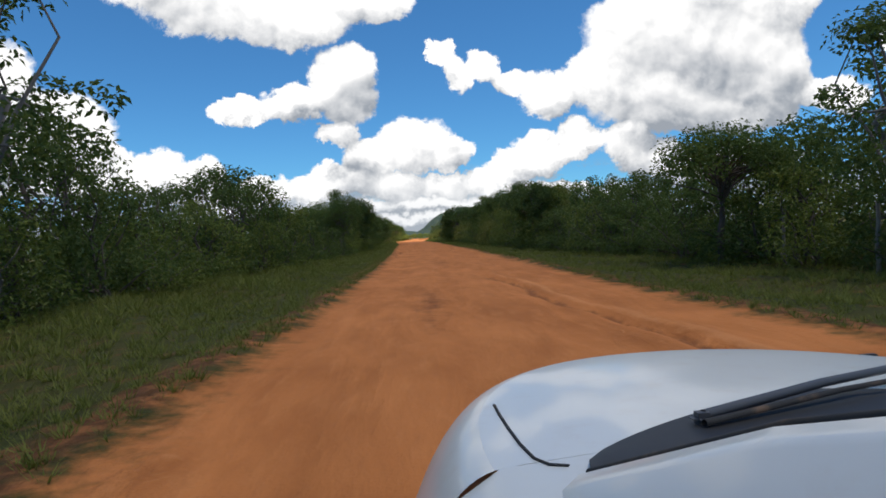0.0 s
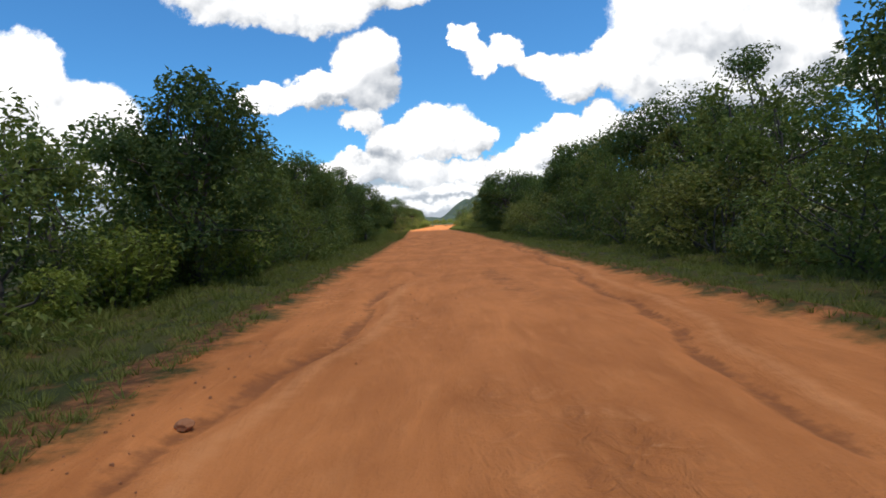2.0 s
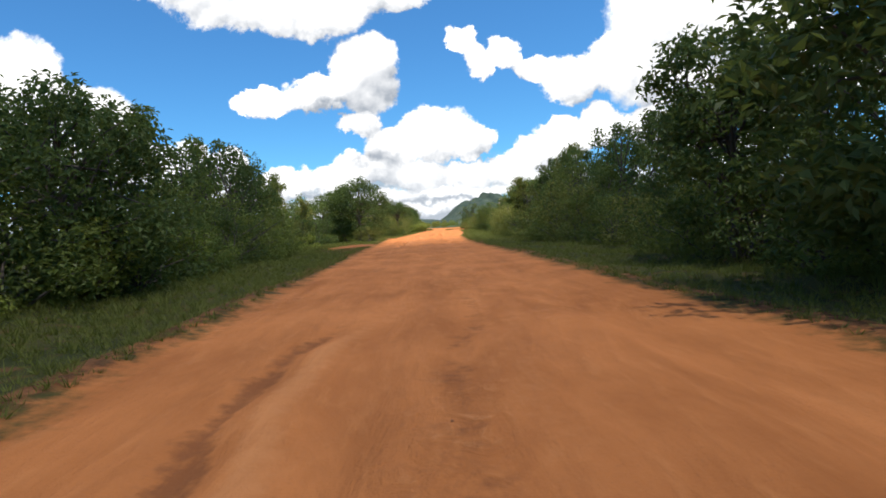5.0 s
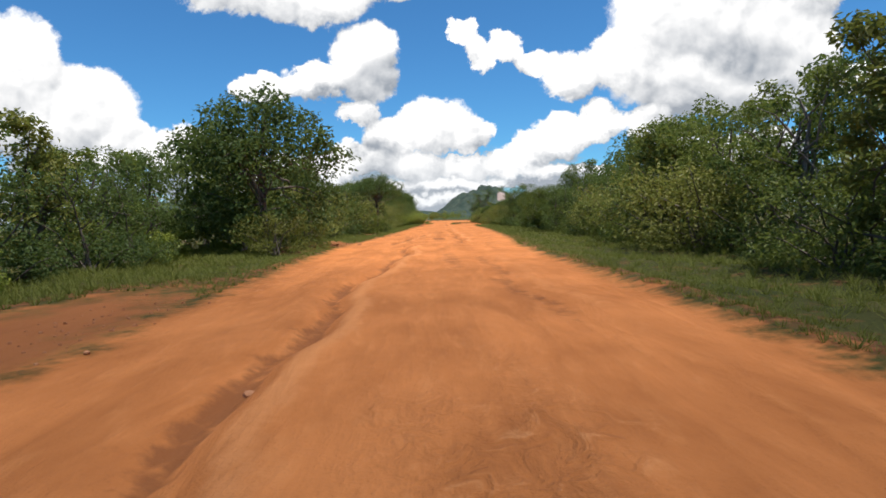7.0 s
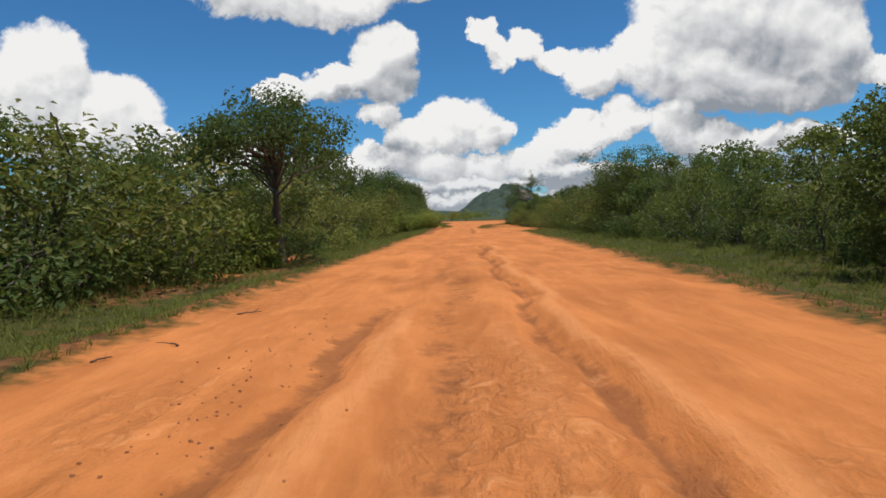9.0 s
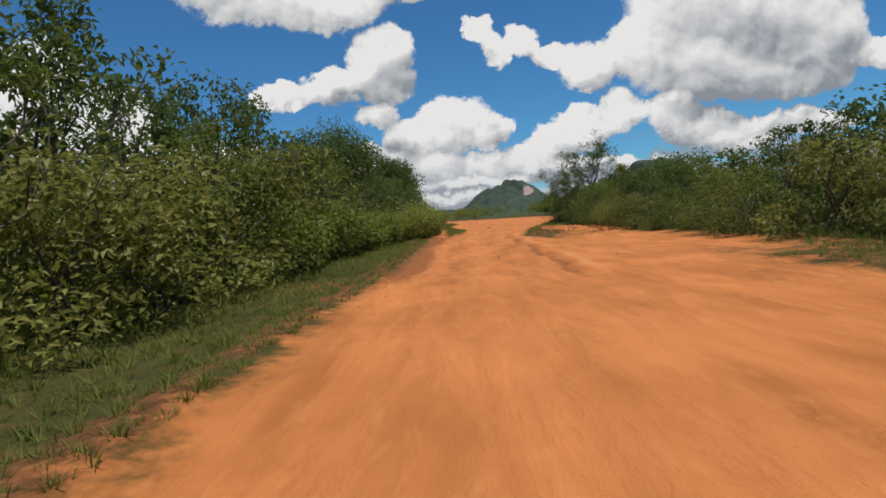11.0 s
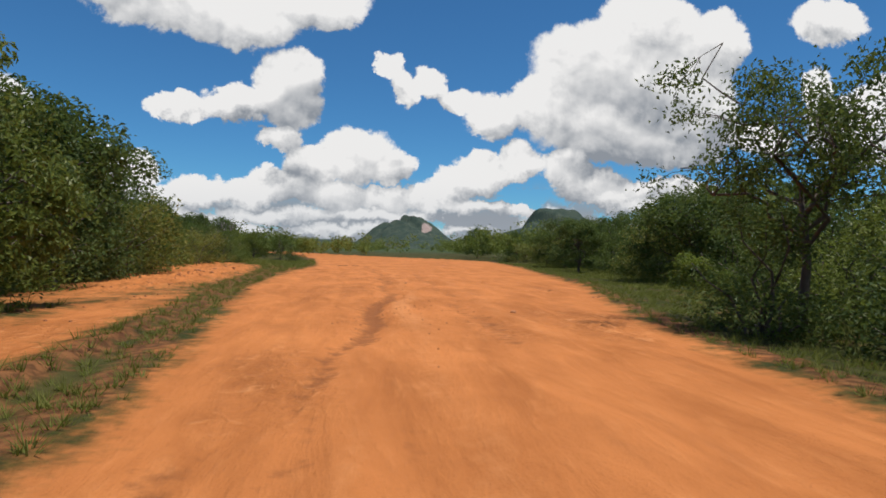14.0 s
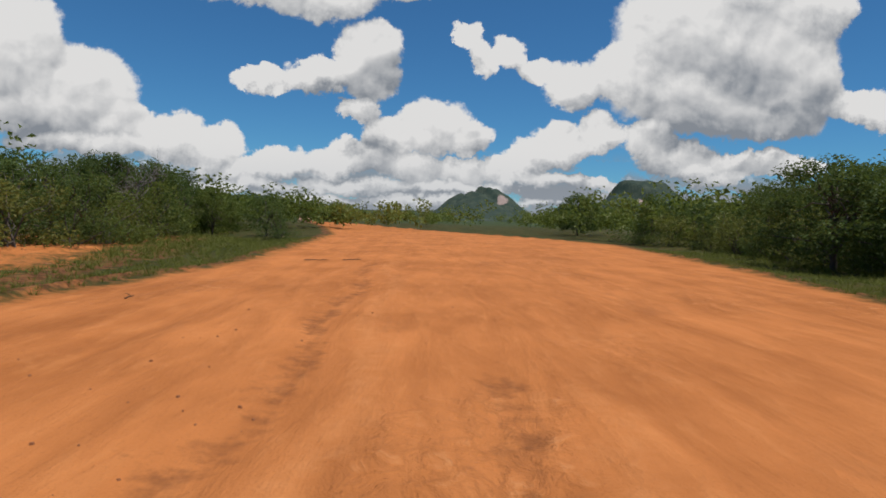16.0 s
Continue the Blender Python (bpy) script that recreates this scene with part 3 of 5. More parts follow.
WAVES = np.random.default_rng(5)
RIPPLE = [(WAVES.uniform(0.3, 2.2), WAVES.uniform(-0.25, 0.25), WAVES.uniform(0, 6.3), WAVES.uniform(0.3, 1)) for _ in range(14)]


def ground_height(x, y):
    m = road_mask(x, y)
    z = 0.0
    for kx, ky, ph, am in RIPPLE:
        z = z + 0.006 * am * np.sin(kx * 2.2 * x + ky * y + ph + 0.7 * np.sin(0.11 * y + ph))
    z = z - 0.035 * np.exp(-((x - left_edge(y) - 1.1) / 0.28) ** 2) * (0.6 + 0.4 * np.sin(0.5 * y))
    z = z - 0.03 * np.exp(-((x - left_edge(y) - 2.5) / 0.25) ** 2) - 0.04 * np.exp(-((x - right_edge(y) + 1.5) / 0.3) ** 2)
    for gy, gx, deep, half in GROOVES:
        d = x - np.interp(y, gy, gx) - 0.12 * np.sin(0.9 * y) - 0.05 * np.sin(2.7 * y)
        on = np.clip((y - gy[0]) / 3, 0, 1) * np.clip((gy[-1] - y) / 4, 0, 1)
        z = z + on * deep * (-np.exp(-(d / half) ** 2) + 0.45 * np.exp(-((d - 2.2 * half) / (1.3 * half)) ** 2))
    z = z * np.clip(m + 0.3, 0.0, 1)
    for bx, by, rx, ry in WASHED:
        p = np.clip(1.15 - ((x - bx) / rx) ** 2 - ((y - by) / ry) ** 2, 0, 1)
        k = 2.3 * np.sin(0.9 * x + 0.35 * y) + 1.4 * np.sin(1.9 * x - 0.8 * y + 1.0) + 0.8 * np.sin(3.3 * x + 1.9 * y)
        z = z + np.minimum(p * 2, 1) * 0.13 * np.clip((k - np.floor(k)) * 3 - 1.1, 0, 1) * (p > 0)
    side = np.clip(-m, 0, 3)
    berm = 0.10 * np.exp(-((m + 0.35) / 0.35) ** 2) * (0.55 + 0.45 * np.sin(0.23 * y + np.sign(x) * 1.3))
    out = np.clip(-m - 0.5, 0, 2) * -0.05
    far = np.clip((np.abs(x) - 14) / 60, 0, 1) * 0.5 * np.sin(0.021 * x + 0.013 * y)
    return z + berm + out + 0.03 * side * np.sin(1.3 * x + 0.7 * y) + far


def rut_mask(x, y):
    """How far a spot lies in a groove (1) or on the ridge beside it (-1), for the shade painted there."""
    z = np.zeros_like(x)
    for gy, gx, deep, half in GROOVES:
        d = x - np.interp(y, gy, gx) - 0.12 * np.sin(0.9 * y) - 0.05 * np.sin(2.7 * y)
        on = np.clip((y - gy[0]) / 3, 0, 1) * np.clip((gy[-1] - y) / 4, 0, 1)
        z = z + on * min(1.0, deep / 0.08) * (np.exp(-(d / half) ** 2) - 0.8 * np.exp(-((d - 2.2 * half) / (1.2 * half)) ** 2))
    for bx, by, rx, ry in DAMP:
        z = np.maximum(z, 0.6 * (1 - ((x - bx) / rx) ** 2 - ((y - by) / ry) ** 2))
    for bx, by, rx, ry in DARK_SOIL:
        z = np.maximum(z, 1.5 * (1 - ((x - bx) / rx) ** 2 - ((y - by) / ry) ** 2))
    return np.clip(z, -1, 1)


def axis(lo, hi, step, reach, grow=1.22):
    a = list(np.arange(lo, hi + step / 2, step))
    s = step
    while a[-1] < reach:
        s *= grow
        a.append(a[-1] + s)
    s = step
    while a[0] > -reach:
        s *= grow
        a.insert(0, a[0] - s)
    return np.array(a)


def make_ground():
    xs, ys = axis(-7, 17, 0.13, 4600), axis(-12, 345, 0.42, 4700)
    gx, gy = np.meshgrid(xs, ys)
    gz = ground_height(gx, gy)
    V = np.stack([gx, gy, gz], 2).reshape(-1, 3)
    nx, ny = len(xs), len(ys)
    i = (np.arange(ny - 1)[:, None] * nx + np.arange(nx - 1)).ravel()
    F = np.stack([i, i + 1, i + nx + 1, i + nx], 1)
    me = mesh_of("ground", V, F, EARTH, True)
    at = me.attributes.new("road", "FLOAT", "POINT")
    at.data.foreach_set("value", road_mask(gx, gy).ravel().astype(np.float32))
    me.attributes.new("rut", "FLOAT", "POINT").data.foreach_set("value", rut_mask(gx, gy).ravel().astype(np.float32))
    tagged(piece("ground", me), "red dirt road with tyre ruts between grassy verges", "ground", kind="structure")


make_ground()


def hill(name, x, y, height, half, seed, rock=(), stretch=1.0, label=""):
    n = 70
    rng = np.random.default_rng(seed)
    a = np.linspace(-1.5, 1.5, n)
    gx, gy = np.meshgrid(a, a)
    r2 = gx ** 2 + (gy * 0.9) ** 2
    z = np.exp(-r2 * 2.0) + 0.35 * np.exp(-((gx - 0.55) ** 2 + gy ** 2) * 6) + 0.22 * np.exp(-((gx + 0.6) ** 2 + gy ** 2) * 7)
    for k in range(22):
        px, py, f, w = rng.uniform(0, 6.3), rng.uniform(0, 6.3), rng.uniform(3, 22), rng.uniform(-1, 1)
        z += 0.13 / f * 4 * w * np.sin(f * gx + px) * np.sin(f * gy + py) * np.clip(z, 0, 1)
    z = z / z.max()
    z = np.where(np.maximum(np.abs(gx), np.abs(gy)) > 1.47, -0.05, z)
    V = np.stack([gx * half, gy * half * stretch, z * height + rng.uniform(0, 0.012, z.shape) * height], 2).reshape(-1, 3)
    i = (np.arange(n - 1)[:, None] * n + np.arange(n - 1)).ravel()
    F = np.stack([i, i + 1, i + n + 1, i + n], 1)
    me = mesh_of(name, V, F, HILL, False)
    bare = np.zeros(gx.shape)
    for bx, bz, br in rock:
        bare = np.maximum(bare, np.clip(1 - np.hypot((gx - bx), (z - bz) * 0.8) / br, 0, 1) * (gy < 0.1))
    me.attributes.new("rock", "FLOAT", "POINT").data.foreach_set("value", bare.ravel().astype(np.float32))
    ob = piece(name, me)
    ob.location = (x, y, -1.0)
    return tagged(ob, label, "hill", kind="structure")


hill("hill", 140, 1800, 82, 118, 3, [(0.36, 0.58, 0.22)], 1.4, "wooded granite hill with a bare pale rock face")
hill("hill", 250, 1010, 53, 64, 9, [(-0.2, 0.5, 0.12)], 1.3, "dark wooded hill beyond the road")
hill("hill", 470, 1500, 52, 260, 11, [], 1.0, "long dark wooded rise")
hill("hill", -300, 1400, 34, 130, 5, [], 1.0, "low wooded hill far off")
hill("hill", -150, 1900, 22, 240, 6, [], 1.0, "low wooded ridge on the horizon")
hill("hill", 60, 2300, 20, 300, 7, [], 1.0, "low wooded ridge on the horizon")
hill("hill", -700, 1700, 60, 300, 15, [], 1.0, "low wooded ridge on the horizon")


# ---- planting ----
class Stock:
    """Plants built once each; the first use moves the built one, later uses copy it."""

    def __init__(self):
        self.made, self.used = {}, set()

    def put(self, key, x, y, scale=1.0, turn=0.0, tall=1.0):
        ob = self.made[key]
        m = Matrix.LocRotScale((x, y, float(ground_height(np.float64(x), np.float64(y))) - 0.02), Euler((0, 0, turn)), (scale, scale, scale * tall))
        if key in self.used:
            return copy_thing(ob, m @ Matrix.Diagonal((1 / ob.scale[0], 1 / ob.scale[1], 1 / ob.scale[2], 1)))
        self.used.add(key)
        ob.matrix_basis = m
        return ob


stock = Stock()
S = stock.made
S["broad_a"] = tree_thing(1, 5.4, 5.2, 0.8, "broad", 74, 112, 0.175, LEAF_DARK, label="dark green broad-crowned bush tree beside the road")
S["broad_b"] = tree_thing(2, 5.6, 4.6, 1.0, "broad", 66, 112, 0.175, LEAF_DARK, label="dark round-topped roadside tree with dense leaves")
S["broad_c"] = tree_thing(3, 5.2, 4.4, 0.8, "broad", 58, 105, 0.17, LEAF_MID, label="green roadside tree with a dense uneven crown")
S["airy_a"] = tree_thing(4, 6.0, 4.0, 2.0, "airy", 46, 80, 0.15, LEAF_DARK, BARK_GREY, label="tall thin tree with a loose airy crown", core=0)
S["airy_b"] = tree_thing(5, 5.6, 3.6, 1.6, "airy", 42, 75, 0.15, LEAF_MID, BARK_GREY, label="slender tree with sparse leaves and sky gaps", core=0)
S["umbrella_a"] = tree_thing(8, 5.4, 5.6, 2.9, "umbrella", 66, 115, 0.16, LEAF_DARK, label="flat-topped umbrella tree standing over the bushes", core=0.4)
S["umbrella_b"] = tree_thing(9, 6.2, 6.6, 3.0, "umbrella", 80, 120, 0.165, LEAF_DARK, label="wide flat-crowned dark tree over the thicket", core=0.6)
S["mid_a"] = tree_thing(11, 5.2, 4.6, 0.7, "broad", 42, 58, 0.185, LEAF_DARK, label="dark bushy tree in the roadside thicket", core=0.35)
S["mid_b"] = tree_thing(12, 5.2, 4.2, 0.7, "broad", 40, 58, 0.18, LEAF_MID, label="green bushy tree in the roadside thicket", core=0.35)
S["mid_c"] = tree_thing(13, 5.0, 2.8, 0.6, "tall", 34, 54, 0.185, LEAF_OLIVE, label="olive green upright tree in the thicket", core=0.3)
S["mid_d"] = tree_thing(14, 5.4, 3.8, 1.2, "airy", 34, 54, 0.19, LEAF_DARK, label="loose-crowned dark tree in the thicket", core=0.3)
S["mid_e"] = tree_thing(15, 5.0, 3.0, 0.6, "tall", 34, 54, 0.185, LEAF_MID, label="narrow upright green tree in the thicket", core=0.3)
S["bush_a"] = bush_thing(21, 2.4, 2.8, 28, 90, 0.11, LEAF_MID, "dense green roadside bush, leafy to the ground")
S["bush_b"] = bush_thing(22, 2.0, 2.6, 26, 86, 0.105, LEAF_OLIVE, "olive green bush at the edge of the verge")
S["bush_c"] = bush_thing(23, 2.8, 3.0, 29, 90, 0.115, LEAF_DARK, "dark dense bush in the roadside thicket")
S["bush_d"] = bush_thing(24, 1.5, 1.8, 18, 80, 0.13, LEAF_BRIGHT, "low light green leafy bush on the verge", fat=0.6)
S["leafy_a"] = broadleaf_thing(31, 2.1, 2.3, 44, "big-leaved light green shrub crowding the road")
S["leafy_b"] = broadleaf_thing(32, 1.9, 2.1, 40, "bright big-leaved shrub at the road's edge")
S["leafy_c"] = broadleaf_thing(33, 2.4, 2.5, 48, "tall wand-stemmed shrub with large oval leaves")
S["bare_a"] = bare_tree_thing(41, 6.4, 5.0, 0.75, "gnarled thin-leaved tree with crooked branches", BARK, tuft=46, wide=0.22)
S["bare_b"] = bare_tree_thing(42, 5.0, 3.4, 0.0, "small dead grey tree without leaves")
S["bare_c"] = bare_tree_thing(43, 5.2, 5.6, 1.0, "spreading thin-leaved tree with dark limbs", BARK, tuft=80, wide=0.26)

# height of the woods along the road, one value every 5 m from y = 5: the second row of plants and the row behind it
MID_LEFT = [4.6, 4.6, 4.6, 7.0, 4.5, 5.0, 6.0, 4.9, 3.8, 3.9, 4.4, 5.4, 4.2, 4.9, 5.9, 6.9, 6.9, 5.8, 7.0, 6.7, 7.0, 6.8, 6.9, 7.0, 7.0, 6.8, 7.0, 7.0, 7.0, 7.0, 7.0, 7.0, 7.0, 7.0, 4.4, 4.8, 5.0, 7.0, 7.0, 5.6, 5.2, 4.2, 4.5, 5.0, 5.2, 6.5, 7.0, 7.0, 7.0, 7.0, 5.0, 4.9, 6.0, 4.2, 4.8, 6.2, 7.0, 7.0, 7.0, 7.0, 7.0, 6.2, 4.1, 3.6, 3.5, 3.5, 3.8, 3.8, 3.4, 2.9]
BACK_LEFT = [5.4, 5.4, 5.4, 7.6, 7.6, 5.0, 5.9, 6.5, 7.0, 4.7, 4.7, 4.9, 5.5, 5.4, 5.5, 6.7, 6.9, 7.2, 7.2, 7.6, 7.6, 7.6, 7.6, 7.6, 7.6, 7.6, 7.6, 7.6, 7.6, 7.6, 7.6, 7.6, 7.6, 7.6, 7.6, 4.9, 5.8, 5.7, 7.6, 7.6, 6.9, 6.2, 5.0, 5.4, 5.8, 6.0, 6.0, 6.5, 7.6, 7.6, 7.6, 6.1, 5.9, 6.9, 5.5, 6.0, 6.9, 7.6, 7.6, 7.6, 7.6, 7.6, 7.6, 5.1, 4.5, 4.0, 4.0, 4.2, 4.2, 4.5]
MID_RIGHT = [4.4, 4.4, 4.4, 4.8, 4.5, 5.0, 4.4, 4.7, 5.0, 5.4, 4.9, 5.5, 5.9, 6.2, 5.2, 5.2, 5.8, 6.5, 7.0, 7.0, 4.8, 5.0, 5.8, 6.9, 7.0, 7.0, 7.0, 7.0, 7.0, 6.9, 6.8, 6.8, 7.0, 6.5, 5.9, 5.9, 5.7, 6.2, 4.8, 5.2, 5.8, 3.9, 4.0, 4.2, 4.5, 4.5, 4.5, 4.4, 4.0, 4.2, 2.9, 3.5, 3.2, 3.8, 4.2, 4.3, 4.9, 3.0, 4.0, 5.2, 4.8, 5.7, 4.2, 4.5, 4.6, 4.4, 4.4, 2.5, 2.7, 3.9]
BACK_RIGHT = [5.0, 5.0, 5.0, 7.6, 5.8, 5.4, 5.7, 5.2, 5.2, 5.8, 6.0, 6.1, 6.5, 6.8, 7.0, 6.4, 6.7, 6.9, 7.2, 7.6, 7.6, 7.6, 6.0, 6.4, 7.5, 7.6, 7.6, 7.6, 7.6, 7.6, 7.6, 7.6, 7.6, 7.6, 7.6, 6.9, 7.5, 7.6, 7.5, 7.3, 6.0, 6.7, 5.7, 4.8, 4.8, 5.0, 5.2, 5.2, 5.2, 5.2, 4.5, 3.4, 3.8, 3.9, 4.0, 5.0, 5.2, 5.4, 3.5, 3.9, 5.5, 5.4, 6.7, 5.1, 5.0, 5.5, 4.8, 5.2, 3.6, 3.0]
ALONG = [5 + 5 * k for k in range(70)]
HEIGHT = dict(broad_a=5.4, broad_b=5.6, broad_c=5.2, airy_a=6.0, airy_b=5.6, mid_a=5.2, mid_b=5.2, mid_c=5.0, mid_d=5.4, mid_e=5.0, umbrella_a=5.4, umbrella_b=6.2,
              bush_a=2.5, bush_b=2.1, bush_c=2.9, bush_d=1.6, leafy_a=2.1, leafy_b=1.9, leafy_c=2.4, bare_a=6.4, bare_b=5.0, bare_c=5.2)
rng = np.random.default_rng(77)


def plant(key, x, y, height, wide=1.0):
    k = height / HEIGHT[key]
    return stock.put(key, x, y, k * wide, rng.uniform(0, 6.28), 1.0 / wide)


# trees that stand out against the sky: kind, x, y, height, width factor
STANDOUT_A = [
    ('airy_a', -9.2, 14.2, 8.4, 1.0),
    ('umbrella_b', -5.5, 52.4, 5.4, 0.5),
    ('broad_b', -5.4, 66.0, 5.6, 1.0),
    ('airy_a', -8.6, 78.0, 6.3, 1.0),
    ('airy_b', -7.6, 96.5, 6.4, 1.0),
    ('broad_a', -7.0, 101.0, 6.0, 1.0),
    ('broad_b', -5.6, 109.5, 5.5, 1.0),
    ('airy_a', -9.0, 120.0, 8.2, 1.0),
    ('broad_a', -8.6, 128.0, 6.0, 1.0),
    ('broad_a', -7.2, 182.0, 7.4, 1.0),
    ('broad_c', -9.2, 186.0, 6.0, 1.0),
    ('broad_b', -8.4, 197.0, 5.6, 1.0),
    ('umbrella_a', -4.6, 213.2, 5.4, 0.92),
    ('bush_d', -4.7, 211.0, 1.5, 1.2),
    ('bush_a', -5.5, 207.5, 2.4, 1.1),
]
STANDOUT_B = [
    ('bush_c', -4.9, 214.6, 2.7, 1.1),
    ('bush_a', -5.8, 211.0, 2.7, 1.1),
    ('airy_a', -5.9, 54.0, 5.8, 0.9),
    ('mid_b', -5.6, 245.0, 4.4, 1.0),
    ('mid_b', -6.6, 249.0, 4.6, 1.0),
    ('leafy_a', -5.0, 249.5, 2.2, 1.1),
    ('leafy_b', -5.2, 246.6, 2.0, 1.1),
    ('bush_a', -5.8, 244.0, 2.5, 1.1),
    ('broad_b', -4.8, 279.6, 6.4, 0.8),
    ('mid_a', -5.4, 297.5, 3.8, 1.0),
    ('mid_a', -6.6, 303.0, 4.0, 1.0),
    ('mid_e', -4.9, 252.5, 4.3, 1.1),
    ('mid_b', -5.2, 256.5, 4.6, 1.0),
    ('mid_a', -5.0, 271.0, 4.0, 1.0),
    ('umbrella_b', -6.9, 266.0, 7.2, 0.78),
    ('broad_b', -5.3, 286.5, 6.6, 0.85),
    ('broad_c', -4.4, 290.5, 5.2, 0.85),
    ('bare_b', -5.0, 268.0, 4.2, 1.0),
    ('broad_a', -8.0, 301.0, 7.2, 1.0),
    ('broad_b', -7.4, 314.5, 3.9, 0.8),
]
STANDOUT_C = [
    ('bare_b', -7.4, 333.0, 3.9, 1.0),
    ('mid_a', -13.0, 334.0, 4.1, 1.0),
    ('broad_b', -10.4, 336.0, 4.1, 1.0),
    ('mid_a', -8.0, 336.8, 4.0, 1.0),
    ('broad_c', -5.6, 338.0, 2.7, 1.1),
    ('mid_a', -3.4, 341.0, 2.6, 1.1),
    ('bush_c', -1.9, 337.0, 1.8, 1.2),
    ('airy_a', 10.6, 13.2, 6.0, 1.0),
    ('umbrella_a', 10.0, 20.0, 4.5, 1.0),
    ('broad_b', 9.4, 46.5, 4.9, 1.0),
    ('umbrella_a', 12.0, 59.0, 6.0, 1.0),
    ('airy_a', 13.0, 72.0, 7.2, 1.0),
    ('broad_a', 11.8, 95.0, 6.8, 1.0),
    ('airy_b', 13.5, 104.0, 8.0, 1.2),
    ('broad_a', 9.2, 119.5, 7.0, 1.15),
]
STANDOUT_D = [
    ('broad_b', 9.0, 128.0, 6.2, 1.0),
    ('mid_c', 9.4, 166.0, 5.2, 1.0),
    ('airy_b', 10.2, 171.0, 5.4, 1.0),
    ('broad_c', 11.0, 182.0, 5.6, 1.0),
    ('airy_b', 12.4, 204.0, 5.9, 1.0),
    ('bare_c', 11.5, 231.0, 4.8, 1.0),
    ('bare_a', 11.5, 281.2, 6.9, 0.8),
    ('bush_c', 10.4, 280.5, 2.0, 1.1),
    ('bush_c', 11.2, 277.5, 2.2, 1.1),
    ('bush_c', 9.8, 287.2, 2.2, 1.2),
    ('broad_c', -7.6, 80.0, 5.6, 0.9),
    ('mid_b', -6.9, 75.0, 3.8, 1.0),
    ('broad_b', -6.2, 84.0, 5.6, 1.0),
    ('bush_a', -5.0, 76.5, 3.0, 1.1),
    ('umbrella_b', 13.6, 79.5, 7.2, 1.0),
    ('broad_c', 9.0, 204.0, 3.5, 1.0),
    ('mid_d', 9.6, 200.5, 3.4, 1.0),
    ('bush_a', -5.2, 181.0, 1.6, 1.2),
    ('bush_c', -5.7, 184.0, 2.0, 1.2),
    ('bush_b', -5.9, 178.6, 1.8, 1.2),
    ('bush_c', 11.0, 284.6, 2.4, 1.1),
    ('bush_a', 13.4, 292.5, 1.6, 1.2),
    ('bush_c', 9.4, 273.0, 2.6, 1.1),
    ('bare_c', 10.7, 287.4, 4.5, 0.85),
    ('bush_d', 15.4, 299.0, 1.4, 1.2),
    ('broad_a', 18.3, 304.0, 4.7, 1.3),
    ('broad_b', 17.5, 316.0, 3.6, 1.1),
    ('broad_a', 19.8, 325.0, 4.1, 1.25),
    ('broad_a', 23.0, 374.0, 5.0, 1.0),
    ('broad_b', 24.5, 331.0, 4.6, 1.2),
    ('broad_a', 26.0, 340.0, 4.0, 1.2),
]
STANDOUT = STANDOUT_A + STANDOUT_B + STANDOUT_C + STANDOUT_D
for key, x, y, h, w in STANDOUT:
    plant(key, x, y, h, w)


